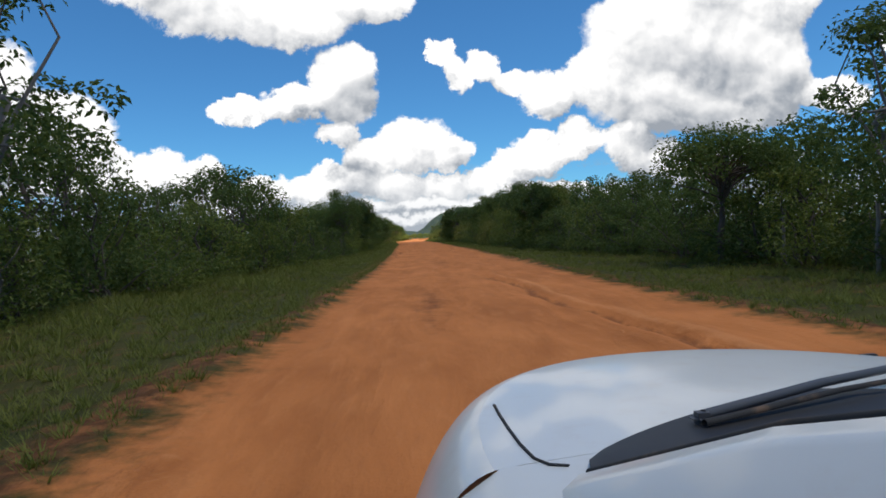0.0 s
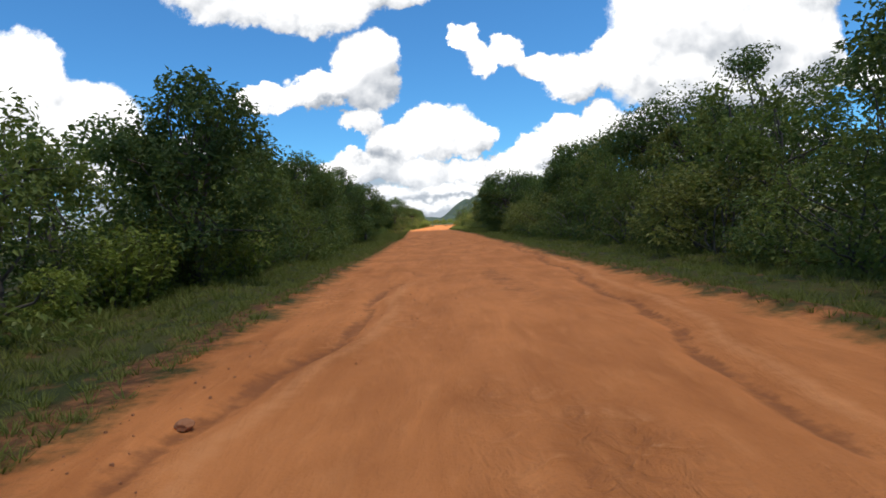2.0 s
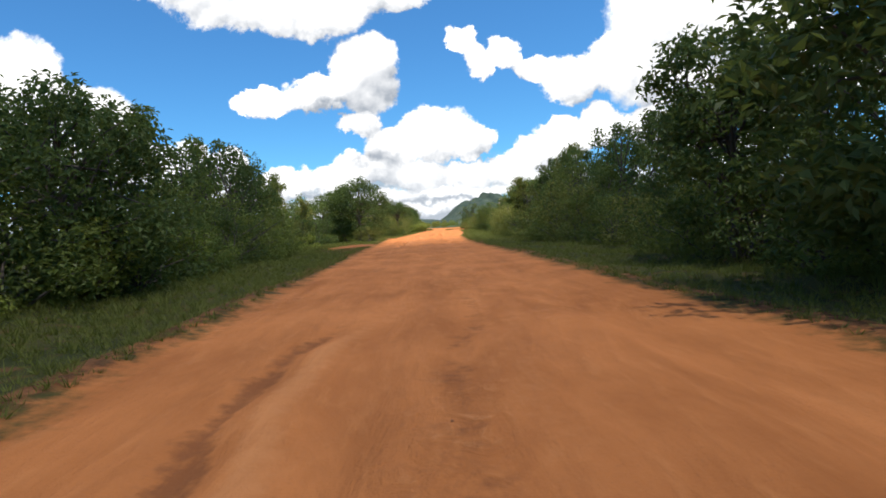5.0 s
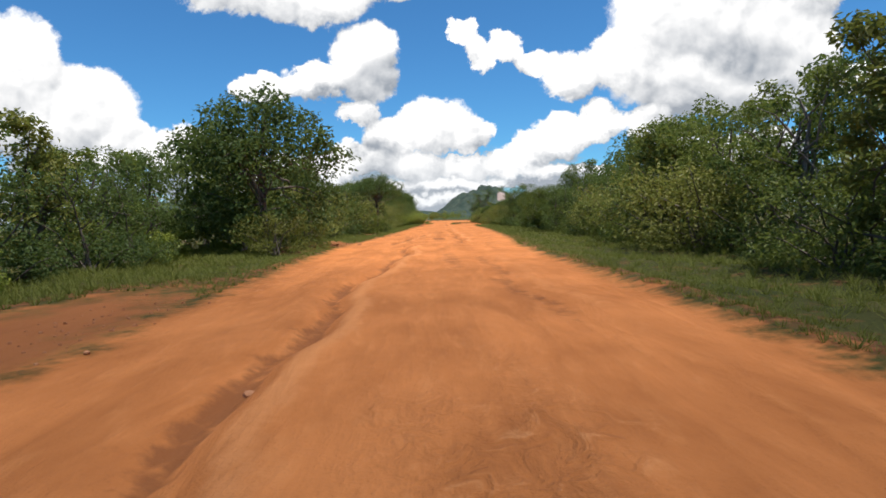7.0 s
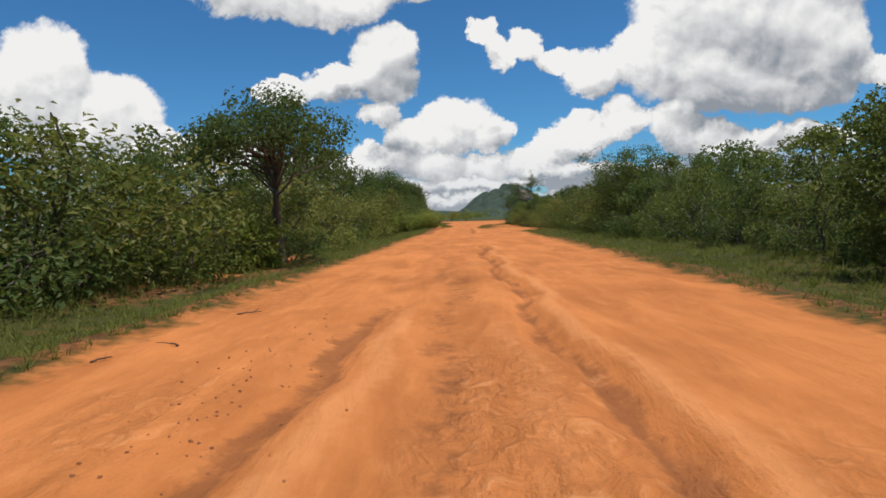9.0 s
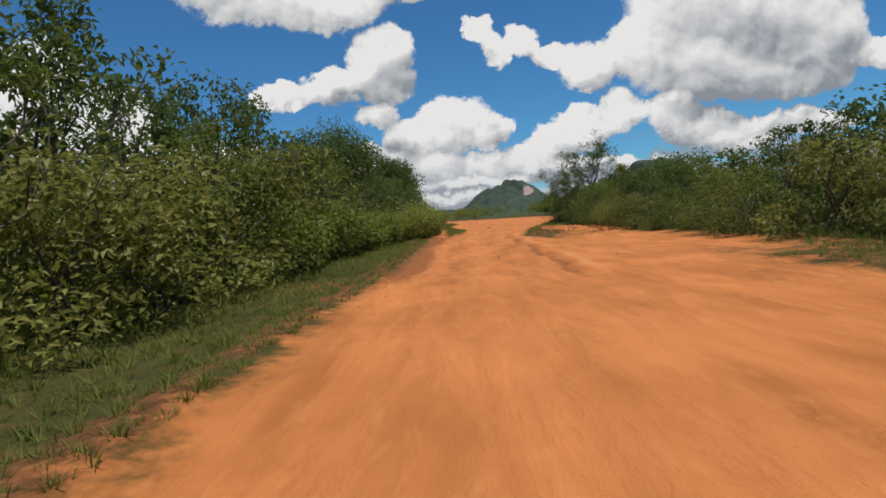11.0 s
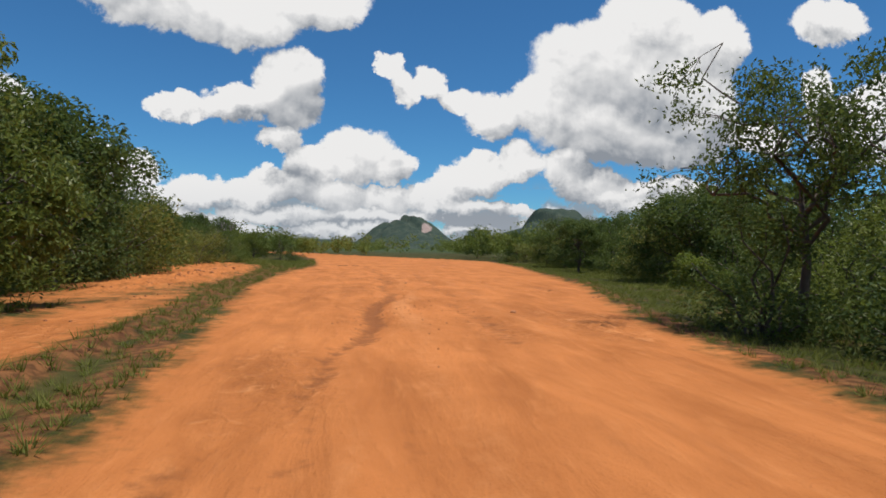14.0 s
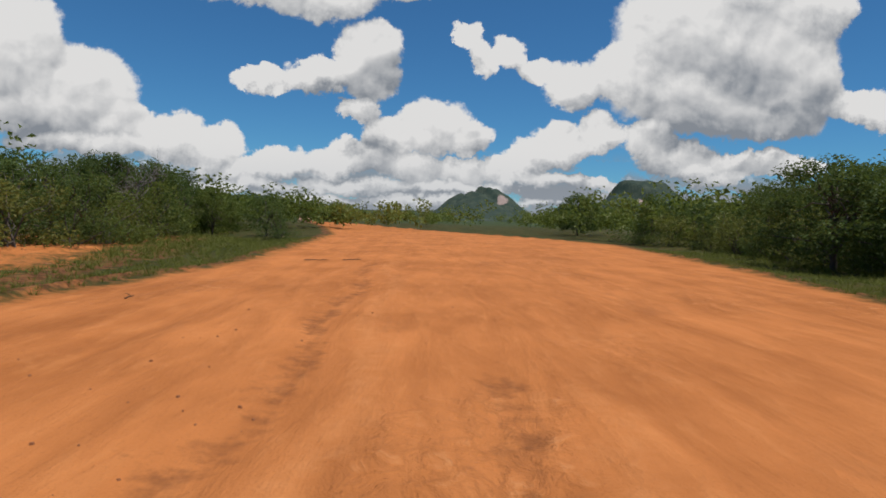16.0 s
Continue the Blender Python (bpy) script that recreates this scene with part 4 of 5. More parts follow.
def belt(side):
    """Three ragged rows: bushes at the verge, trees behind them, and more behind those."""
    edge = left_edge if side < 0 else right_edge
    mid, back = (MID_LEFT, BACK_LEFT) if side < 0 else (MID_RIGHT, BACK_RIGHT)
    verge = (lambda y: np.interp(y, [0, 28, 40, 48, 60, 95, 120, 150, 165, 185, 195, 203, 212, 235, 248, 253, 257, 263, 270, 277, 283, 290, 297, 306, 316], [7.6, 7.0, 5.0, 3.9, 4.0, 4.4, 5.2, 5.6, 6.4, 5.6, 4.4, 4.2, 4.2, 3.9, 3.9, 3.9, 3.5, 2.75, 2.3, 2.5, 4.0, 5.2, 5.8, 6.2, 6.6])) if side < 0 else \
        (lambda y: np.interp(y, [0, 22, 40, 90, 160, 190, 225, 250, 262, 275, 285, 297, 310, 330], [6.4, 6.2, 4.4, 4.2, 5.2, 5.0, 4.6, 3.2, 4.6, 3.8, 4.6, 5.6, 6.0, 5.0]))
    y = 3.0
    while y < 350:
        top = float(np.interp(y, ALONG, mid))
        e = float(edge(y))
        d = float(verge(y))
        if side < 0 and 247 < y < 281:
            kinds = ["leafy_a", "leafy_b", "leafy_c"]
        elif y < 45:
            # mostly dark-leaved bushes here: the cloud's shade put into the leaf colour
            kinds = ["bush_c", "bush_c", "bush_a"]
        elif side < 0:
            kinds = ["bush_a", "leafy_c", "bush_c", "bush_a", "bush_d", "leafy_a"] if y < 150 else ["bush_a", "bush_b", "bush_c", "bush_d"]
        else:
            kinds = ["bush_a", "bush_b", "bush_c", "bush_c", "bush_a"] if y < 330 else ["bush_b", "bush_c"]
        key = kinds[rng.integers(len(kinds))]
        h = min(top * 0.7, 3.6 if side < 0 else 3.3) * rng.uniform(0.72, 1.1)
        if key[:5] == "leafy":
            h = rng.uniform(1.7, 2.9)
        if key == "bush_d":
            h = rng.uniform(0.9, 1.4)
        plant(key, e + side * (d + (rng.uniform(-0.2, 0.6) if key[:5] == "leafy" else rng.uniform(0, 1.0))), y, h, rng.uniform(1.0, 1.3))
        y += rng.uniform(1.3, 1.8) if key[:5] == "leafy" else rng.uniform(2.3, 3.1)
    y = 3.0
    while y < 352:
        top = float(np.interp(y, ALONG, mid))
        # before y = 45 only dark trees, putting the shade there into their colour
        key = ["mid_a", "mid_b", "mid_c", "mid_a", "mid_d", "mid_e"][rng.integers(6)] if 45 < y < 275 else ["mid_a", "mid_a", "mid_d"][rng.integers(3)]
        plant(key, float(edge(y)) + side * (float(verge(y)) + rng.uniform(1.8, 3.2)), y, top * rng.uniform(0.86, 1.05), rng.uniform(0.85, 1.1) * min(1.0, 5.6 / top))
        y += rng.uniform(2.6, 3.6)
    # the thicket goes on behind them as one mass
    r = np.random.default_rng(90 + side)
    chunks = []
    y = 4.0
    while y < 356:
        top = float(np.interp(y, ALONG, back)) * r.uniform(0.84, 1.06)
        x = float(edge(y)) + side * (float(verge(y)) + r.uniform(4.8, 8.0))
        wide = r.uniform(1.5, 2.3)
        for k in range(24):
            up = r.uniform(0.12, 0.92)
            a, out = r.uniform(0, 6.28), wide * math.sqrt(r.uniform(0.05, 1) * max(0.1, 1 - (up - 0.45) ** 2 / 0.32))
            c = np.array([x + math.cos(a) * out, y + math.sin(a) * out, top * up])
            rad = r.uniform(0.45, 0.85)
            q = ball(r, 44) * rad * [1, 1, 0.75] + c
            chunks.append(leaves(r, q, 0.25, 0.14, 0.35, (q - c) / rad * 0.4))
        for k in range(7):
            c = np.array([float(edge(y)) + side * (float(verge(y)) + r.uniform(0.8, 3.6)), y + r.normal() * 1.2, r.uniform(0.15, 0.7)])
            q = ball(r, 40) * [0.75, 0.75, 0.6] + c
            q[:, 2] = np.maximum(q[:, 2], 0.02)
            chunks.append(leaves(r, q, 0.17, 0.1, 0.4))
        y += r.uniform(2.6, 4.0)
    v, f = join(chunks)
    tagged(piece("thicket", mesh_of("thicket", v, f, LEAF_DARK)), "dense dark scrub behind the roadside bushes", "woods", kind="stuff")


belt(-1)
belt(1)


def far_woods(name, xa, xb, ya, yb, count, low, high, seed, label):
    """Scrub woodland far from the road, one joined mass of clumps and leaves."""
    r = np.random.default_rng(seed)
    chunks = []
    for _ in range(count):
        x, y = r.uniform(xa, xb), r.uniform(ya, yb)
        h = r.uniform(low, high)
        for k in range(4):
            c = np.array([x + r.normal() * 0.9, y + r.normal() * 0.9, h * r.uniform(0.3, 0.9)])
            q = ball(r, 32) * h * 0.3 * [1, 1, 0.7] + c
            chunks.append(leaves(r, q, 0.42, 0.26, 0.4))
    v, f = join(chunks)
    tagged(piece(name, mesh_of(name, v, f, LEAF_MID)), label, "woods", kind="stuff")


far_woods("far_woods", -34, -14, 0, 360, 150, 3.0, 5.5, 51, "scrub woodland behind the roadside thicket")
far_woods("far_woods", 17, 40, 0, 300, 120, 3.0, 5.0, 52, "scrub woodland behind the roadside thicket")
far_woods("far_woods", -90, 14, 362, 520, 300, 2.0, 3.6, 53, "low scrub across the end of the clearing")
far_woods("far_woods", -46, -4, 344, 402, 170, 2.6, 4.3, 56, "low dark scrub where the road bends away")
far_woods("far_woods", 20, 70, 336, 400, 250, 2.6, 4.6, 55, "dark scrub beyond the wide bare ground")
far_woods("far_woods", 22, 120, 390, 520, 200, 2.2, 4.2, 54, "low scrub across the end of the clearing")


def grass(side, seed, tufts, blades=13):
    """Small tufts of blades on the verge, close together beside the bushes and thin at the dirt."""
    r = np.random.default_rng(seed)
    y = r.uniform(0, 338, tufts)
    off = r.uniform(0.0, 1.0, tufts) ** 1.3 * 7.5
    x = (left_edge(y) if side < 0 else right_edge(y)) + side * off
    m = road_mask(x, y)
    bare = np.where((side < 0) & (y > 240), np.where(y > 258, 0.3, 0.2), 0.12)
    keep = (m < -0.1) & (r.uniform(0, 1, tufts) > bare * (1.6 - np.clip(-m, 0, 1.2)))
    x, y, off = x[keep], y[keep], off[keep]
    tall = np.clip((off - 0.4) / 3.2, 0, 1) * r.uniform(0.3, 1.0, len(x)) ** 2
    size = r.uniform(0.06, 0.15, len(x)) * (1 + 1.7 * tall)
    x, y, size = (np.repeat(v, blades) for v in (x, y, size))
    n = len(x)
    a = r.uniform(0, 2 * np.pi, n)
    d = np.stack([np.cos(a), np.sin(a), 0 * a], 1)
    p = np.stack([x, y, ground_height(x, y) - 0.01], 1) + d * r.uniform(0.0, 0.07, n)[:, None]
    turn = a + r.uniform(0.8, 2.3, n)
    s = np.stack([np.cos(turn), np.sin(turn), 0 * a], 1) * (0.032 * size + 0.0025)[:, None]
    h = size * r.uniform(0.45, 1.1, n)
    tip = p + d * (size * r.uniform(0.3, 1.1, n))[:, None] + np.array([0, 0, 1.0]) * h[:, None]
    V = np.stack([p - s, p + s, tip], 1).reshape(-1, 3)
    F = np.arange(n)[:, None] * 3 + [[0, 1, 2]]
    tagged(piece("grass", mesh_of("grass", V, F, GRASS)), "green and yellowing tufts of grass on the verge", "grass", kind="stuff")


grass(-1, 61, 56000)
grass(1, 62, 46000)


# ---- the shading cloud ----
def cloud_thing(x, y, z, half_x, half_y, seed, label):
    """A thin fair-weather cloud over the start of the road: its soft shade lies on the road there."""
    r = np.random.default_rng(seed)
    n = 44
    a = np.linspace(-1, 1, n)
    gx, gy = np.meshgrid(a, a)
    gz = np.zeros_like(gx)
    for _ in range(16):
        k, p, q, w = r.uniform(2, 16), r.uniform(0, 6.3), r.uniform(0, 6.3), r.uniform(-1, 1)
        gz += w * 14 / k * np.sin(k * gx + p) * np.sin(k * gy + q)
    i = (np.arange(n - 1)[:, None] * n + np.arange(n - 1)).ravel()
    F = np.stack([i, i + 1, i + n + 1, i + n], 1)
    me = mesh_of("cloud", np.stack([gx * half_x, gy * half_y, gz], 2).reshape(-1, 3), F, CLOUD_WHITE, True)
    me.attributes.new("thin", "FLOAT", "POINT").data.foreach_set("value", np.hypot(gx, gy).ravel().astype(np.float32))
    ob = piece("cloud", me)
    ob.location = (x, y, z)
    return tagged(ob, label, "cloud", kind="structure")


def cloud_white():
    m, g = material("cloud_white")
    where = g.add("ShaderNodeTexCoord").outputs["Object"]
    n = g.noise(where, 0.02, 5.0, 0.6).outputs[0]
    d = g.add("ShaderNodeBsdfDiffuse", {"Color": g.mix(n, (0.85, 0.86, 0.88), (0.95, 0.95, 0.95))})
    t = g.add("ShaderNodeBsdfTranslucent", {"Color": (0.9, 0.9, 0.9, 1)})
    body = g.add("ShaderNodeMixShader", {0: 0.6, 1: d.outputs[0], 2: t.outputs[0]})
    gap = g.math("ADD", CLOUD_THIN, g.ramp(g.math("ADD", g.attribute("thin"), g.math("MULTIPLY", g.math("SUBTRACT", n, 0.5), 0.5)), 0.72, 1.0), clamp=True)
    return finish(m, g, g.add("ShaderNodeMixShader", {0: gap, 1: body.outputs[0], 2: g.add("ShaderNodeBsdfTransparent").outputs[0]}).outputs[0])


CLOUD_THIN = 0.25
CLOUD_WHITE = cloud_white()
CLOUD_UP = 340.0
cloud_thing(math.sin(SUN_AZIMUTH) * CLOUD_UP / math.tan(SUN_ELEVATION), 40 + math.cos(SUN_AZIMUTH) * CLOUD_UP / math.tan(SUN_ELEVATION), CLOUD_UP, 110, 150, 71, "thin white cloud high over the road")


# ---- the car that the drive starts from ----
PAINT = plain("silver_white_paint", (0.60, 0.615, 0.60), 0.32, 0.0, 0.4, 0.12)
BLACK = plain("black_trim", (0.018, 0.019, 0.022), 0.55)
TRIM_GREY = plain("worn_trim", (0.055, 0.058, 0.065), 0.45)
RUBBER = plain("rubber", (0.02, 0.02, 0.02), 0.8, speck=0.3)
STEEL = plain("wheel_steel", (0.45, 0.45, 0.46), 0.35, 0.9)


def clear_glass(name, tint):
    m, g = material(name)
    bs = g.add("ShaderNodeBsdfPrincipled", {"Base Color": (*tint, 1), "Roughness": 0.04, "Transmission Weight": 0.85, "IOR": 1.45})
    return finish(m, g, bs.outputs[0])


GLASS = clear_glass("car_glass", (0.10, 0.12, 0.14))
LAMP = clear_glass("lamp_glass", (0.8, 0.82, 0.85))
CX, HALF, BACK, NOSE = 0.95, 1.04, 1.22, 1.47     # the car's middle, half width, where the bonnet ends and its length


def nose_point(r, a):
    """A point of the rounded front; r from the bonnet's rear middle outwards, a from the left flank round to the right."""
    c, s = math.cos(a), math.sin(a)
    x = CX - HALF * r * math.copysign(abs(c) ** 0.92, c)
    y = BACK + NOSE * r * abs(s) ** 0.92
    z = 0.87 - 0.05 * r * r - 0.03 * max(0.0, (y - BACK)) - 0.30 * max(0.0, (r - 0.76) / 0.24) ** 2.6
    return x, y, z


def dome(x, y):
    """The height of the bonnet's skin."""
    r = math.hypot((x - CX) / HALF, (y - BACK) / NOSE)
    return 0.87 - 0.05 * r * r - 0.03 * max(0.0, y - BACK) - 0.30 * max(0.0, (r - 0.76) / 0.24) ** 2.6


def nose_panel(r0, r1, a0, a1, rows=16, cols=44, rear=None):
    bm = bmesh.new()
    grid = [[bm.verts.new(nose_point(r0 + (r1 - r0) * i / rows, a0 + (a1 - a0) * j / cols)) for j in range(cols + 1)] for i in range(rows + 1)]
    for i in range(rows):
        for j in range(cols):
            bm.faces.new((grid[i][j], grid[i][j + 1], grid[i + 1][j + 1], grid[i + 1][j]))
    for f in bm.faces:
        f.smooth = True
    return bm


def box(lo, hi, bevel=0.02):
    bm = bmesh.new()
    bmesh.ops.create_cube(bm, size=1.0)
    for v in bm.verts:
        v.co = Vector([lo[k] + (hi[k] - lo[k]) * (v.co[k] + 0.5) for k in range(3)])
    bmesh.ops.bevel(bm, geom=bm.edges[:], offset=bevel, segments=2, affect="EDGES")
    return bm


def slab(corners, thick):
    """A thin panel over a ring of corner points."""
    bm = bmesh.new()
    top = [bm.verts.new(p) for p in corners]
    face = bm.faces.new(top)
    out = bmesh.ops.extrude_face_region(bm, geom=[face])
    face.normal_update()
    for g in out["geom"]:
        if isinstance(g, bmesh.types.BMVert):
            g.co -= face.normal * thick
    bmesh.ops.recalc_face_normals(bm, faces=bm.faces[:])
    return bm


def strip(points, radius, mat, name, parent, label=""):
    v, f = tubes([(points, radius, radius * 0.8)], 8)
    return piece(name, mesh_of(name, v, f, mat, True), parent, label)


def loft(profiles):
    bm = bmesh.new()
    rings = [[bm.verts.new(p) for p in ring] for ring in profiles]
    for a, b in zip(rings, rings[1:]):
        for i in range(len(a) - 1):
            bm.faces.new((a[i], a[i + 1], b[i + 1], b[i]))
    for f in bm.faces:
        f.smooth = True
    return bm


def car_thing():
    car = new("car")
    left, right = CX - HALF, CX + HALF
    part("bonnet", nose_panel(0.0, 0.80, 0.0, math.pi, 14, 48), PAINT, car, "silver-white bonnet")
    part("front_wing", nose_panel(0.80, 1.0, 0.0, math.pi, 12, 60), PAINT, car)
    # skirt of the nose down to the bumper
    bm = bmesh.new()
    cols = 60
    rows = []
    for z, k in ((None, 1.0), (0.46, 1.008), (0.36, 1.02), (0.27, 1.01), (0.18, 0.98)):
        ring = []
        for j in range(cols + 1):
            x, y, zz = nose_point(1.0, math.pi * j / cols)
            ring.append(bm.verts.new((CX + (x - CX) * k, BACK + (y - BACK) * k, zz if z is None else z)))
        rows.append(ring)
    for a, b in zip(rows, rows[1:]):
        for j in range(cols):
            bm.faces.new((a[j], a[j + 1], b[j + 1], b[j]))
    part("bumper", bm, PAINT, car)
    # flanks and doors behind the nose
    for x, s in ((left, 1), (right, -1)):
        shape = [(x + s * 0.52, 0.858), (x + s * 0.34, 0.847), (x + s * 0.22, 0.838), (x + s * 0.12, 0.776), (x + s * 0.04, 0.637), (x, 0.52), (x + s * 0.01, 0.34), (x + s * 0.04, 0.2)]
        for y0, y1, name in ((1.22, 0.92, "wing"), (0.912, -0.30, "door"), (-0.308, -1.20, "door"), (-1.208, -2.1, "rear_wing")):
            part(name, loft([[(px, y, pz) for px, pz in shape] for y in (y0, (y0 + y1) / 2, y1)]), PAINT, car)
    # scuttle: black trim between bonnet and windscreen
    lo, hi = [], []
    for k in range(33):
        x = CX + (k - 16) / 16 * 0.70
        u = 1 - abs(x - CX) / 0.70
        e = math.sqrt(min(1.0, u / 0.07))
        lo.append((x, 1.04 - 0.055 * e + 0.26 * u, 0.872))
        yf = 1.04 + 0.06 * e + 0.40 * u ** 0.6
        hi.append((x, yf, dome(x, yf) + 0.008))
    part("scuttle", loft([lo, [((p[0] + q[0]) / 2, (p[1] + q[1]) / 2, max(p[2], q[2]) + 0.008) for p, q in zip(lo, hi)], hi]), BLACK, car, "black plastic scuttle under the windscreen")
    top = [(CX + (x - CX) * 0.66, 0.26 + 0.05 * (1 - ((x - CX) / 0.70) ** 2), 1.20) for x, _, _ in lo]
    mid = [((p[0] + q[0]) / 2, (p[1] + q[1]) / 2 + 0.03, (p[2] + q[2]) / 2 + 0.015) for p, q in zip(lo, top)]
    part("windscreen", loft([lo, mid, top]), GLASS, car, "dark sloping windscreen")
    for s, e in ((1, 0), (-1, -1)):
        a, c, b = Vector(lo[e]), Vector(mid[e]), Vector(top[e])
        out = Vector((-0.05 * s, 0.0, -0.012))
        pill = loft([[p + out * 1.5 + Vector((0, -0.10, -0.02)), p + out, p + out * 0.3 + Vector((0, 0.012, 0.012)), p + Vector((0.012 * s, 0.0, 0.004))] for p in (a, c, b)])
        part("pillar", pill, PAINT, car, "silver-white windscreen pillar")
        strip([a + Vector((0.0, 0.006, 0.012)), c + Vector((0, 0.006, 0.012)), b + Vector((0, 0.006, 0.012))], 0.007, RUBBER, "seal", car)
    roof = [[(p[0], p[1] + y, 1.20 + 0.02 * math.sin(math.pi * k / 32)) for k, p in enumerate(top)] for y in (0.0, -0.8, -1.7)]
    part("roof", loft(roof), PAINT, car)
    part("rear_window", loft([[(p[0], p[1] - 1.7, 1.20) for p in top], [(p[0], -2.05, 0.86) for p in lo]]), GLASS, car)
    for s, e in ((1, 0), (-1, -1)):
        for y0, y1 in ((0.75, -0.28), (-0.34, -1.15)):
            xb, xt = lo[e][0] - 0.03 * s, top[e][0]
            part("side_window", slab([(xb, y0, 0.87), (xb, y1, 0.87), (xt, y1, 1.18), (xt, min(y0, 0.2), 1.18)], 0.006), GLASS, car)
    # wiper lying at the foot of the windscreen
    wiper = new("wiper")
    wiper.parent = car
    strip([Vector((0.58, 1.27, 0.893)), Vector((0.95, 1.40, 0.905)), Vector((1.36, 1.53, 0.905))], 0.013, TRIM_GREY, "arm", wiper, "dull grey wiper arm")
    strip([Vector((0.56, 1.23, 0.890)), Vector((0.95, 1.345, 0.90)), Vector((1.40, 1.46, 0.90))], 0.008, RUBBER, "blade", wiper)
    part("cap", box((0.55, 1.245, 0.876), (0.60, 1.29, 0.902), 0.012), TRIM_GREY, wiper)
    # shut lines
    for s in (1, -1):
        line = []
        for x, y in ((0.215, 1.72), (0.206, 1.60), (0.200, 1.46), (0.198, 1.34), (0.203, 1.24), (0.222, 1.195), (0.255, 1.175)):
            line.append((x if s > 0 else 2 * CX - x, y, dome(x, y) + 0.001))
        strip(line, 0.0045, RUBBER, "shut_line", car)
        lamp = nose_panel(0.90, 0.985, 0.72, 1.12, 6, 10)
        for v in lamp.verts:
            v.co.y += 0.006
            v.co.z += 0.004
            if s < 0:
                v.co.x = 2 * CX - v.co.x
        part("headlight", lamp, LAMP, car, "clear headlight")
    part("washer_jet", box((1.59, 2.04, 0.795), (1.65, 2.065, 0.808), 0.003), BLACK, car)
    part("floor_pan", box((left + 0.1, -2.0, 0.2), (right - 0.1, 1.2, 0.3), 0.02), BLACK, car)
    part("tailgate", box((left + 0.06, -2.15, 0.22), (right - 0.06, -2.05, 0.86), 0.04), PAINT, car)
    for x in (left + 0.10, right - 0.10):
        for y in (1.35, -1.35):
            wheel = new("wheel")
            wheel.parent = car
            wheel.location = (x, y, 0.29)
            for name, ra, rb, w, mat in (("tyre", 0.29, 0.19, 0.09, RUBBER), ("rim", 0.19, 0.03, 0.06, STEEL)):
                bm = bmesh.new()
                n = 32
                prof = [(rb, -w), (ra * 0.93, -w), (ra, -w * 0.7), (ra, w * 0.7), (ra * 0.93, w), (rb, w)]
                rings = [[bm.verts.new((q, r * math.cos(2 * math.pi * i / n), r * math.sin(2 * math.pi * i / n))) for r, q in prof] for i in range(n)]
                for i in range(n):
                    for k in range(len(prof) - 1):
                        bm.faces.new((rings[i][k], rings[(i + 1) % n][k], rings[(i + 1) % n][k + 1], rings[i][k + 1]))
                part(name, bm, mat, wheel)
    pivot = Matrix.Translation((0.1, 1.6, 0))
    car.matrix_basis = pivot @ pose(0, 0, 0, 0, 0, 3.5) @ pivot.inverted()
    return tagged(car, "silver-white hatchback with black wiper, standing on the dirt road", "car")


car_thing()


# ---- stones, twigs and other small things ----
CLOD = plain("red_clod", (0.30, 0.12, 0.05), 0.95, speck=0.4)
TWIG = bark("dry_twig", (0.06, 0.035, 0.02), (0.16, 0.09, 0.05))
POST = bark("weathered_post", (0.14, 0.12, 0.10), (0.34, 0.31, 0.27))


def stone_thing(seed, size, mat, label, group=""):
    r = np.random.default_rng(seed)
    bm = bmesh.new()
    bmesh.ops.create_icosphere(bm, subdivisions=2, radius=size)
    for v in bm.verts:
        k = 1 + 0.35 * noise.noise(v.co * (1.6 / size) + Vector((seed * 3.1, 0, 0)))
        v.co = Vector((v.co.x * k * 1.2, v.co.y * k, v.co.z * k * 0.62))
    me = bpy.data.meshes.new("stone")
    bm.to_mesh(me)
    bm.free()
    me.materials.append(mat)
    return tagged(piece("stone", me), label, "stone", group)


def settle(x, y):
    return float(ground_height(np.float64(x), np.float64(y)))


# loose stones on the dirt: x, y, size
LOOSE = [(0.5, 89.4, 0.055), (1.9, 87.6, 0.075), (-0.3, 86.7, 0.04), (-0.9, 53.6, 0.10), (-1.4, 159.0, 0.05), (-3.4, 160.3, 0.07), (2.6, 92.0, 0.05), (-1.3, 101.2, 0.10), (-0.2, 105.7, 0.07), (1.4, 248.5, 0.05),
         (0.9, 265.0, 0.05), (4.3, 246.0, 0.06), (2.2, 279.0, 0.05), (6.4, 290.4, 0.06), (9.7, 294.3, 0.07), (10.5, 295.1, 0.08), (5.1, 300.5, 0.05)]
first = {}
for k, (x, y, s) in enumerate(LOOSE):
    key = k % 3
    m = Matrix.LocRotScale((x, y, settle(x, y) + s * 0.25), Euler((0, 0, k * 1.7)), (s / 0.08,) * 3)
    if key in first:
        copy_thing(first[key], m)
    else:
        first[key] = stone_thing(5 + key, 0.08, STONE if key else CLOD, "small loose stone lying on the dirt road", "loose stones on the road")
        first[key].matrix_basis = m


def twig_thing(seed, length, label):
    r = np.random.default_rng(seed)
    p = limb(r, (-length / 2, 0, 0.012), (length / 2, 0.05, 0.02), 6, 0.02)
    q = limb(r, p[3], p[3] + [length * 0.22, length * 0.16, 0.03], 3, 0.1)
    v, f = tubes([(p, 0.013, 0.006), (q, 0.007, 0.003)], 5)
    ob = piece("twig", mesh_of("twig", v, f, TWIG, True))
    return tagged(ob, label, "twig", "twigs on the dirt")


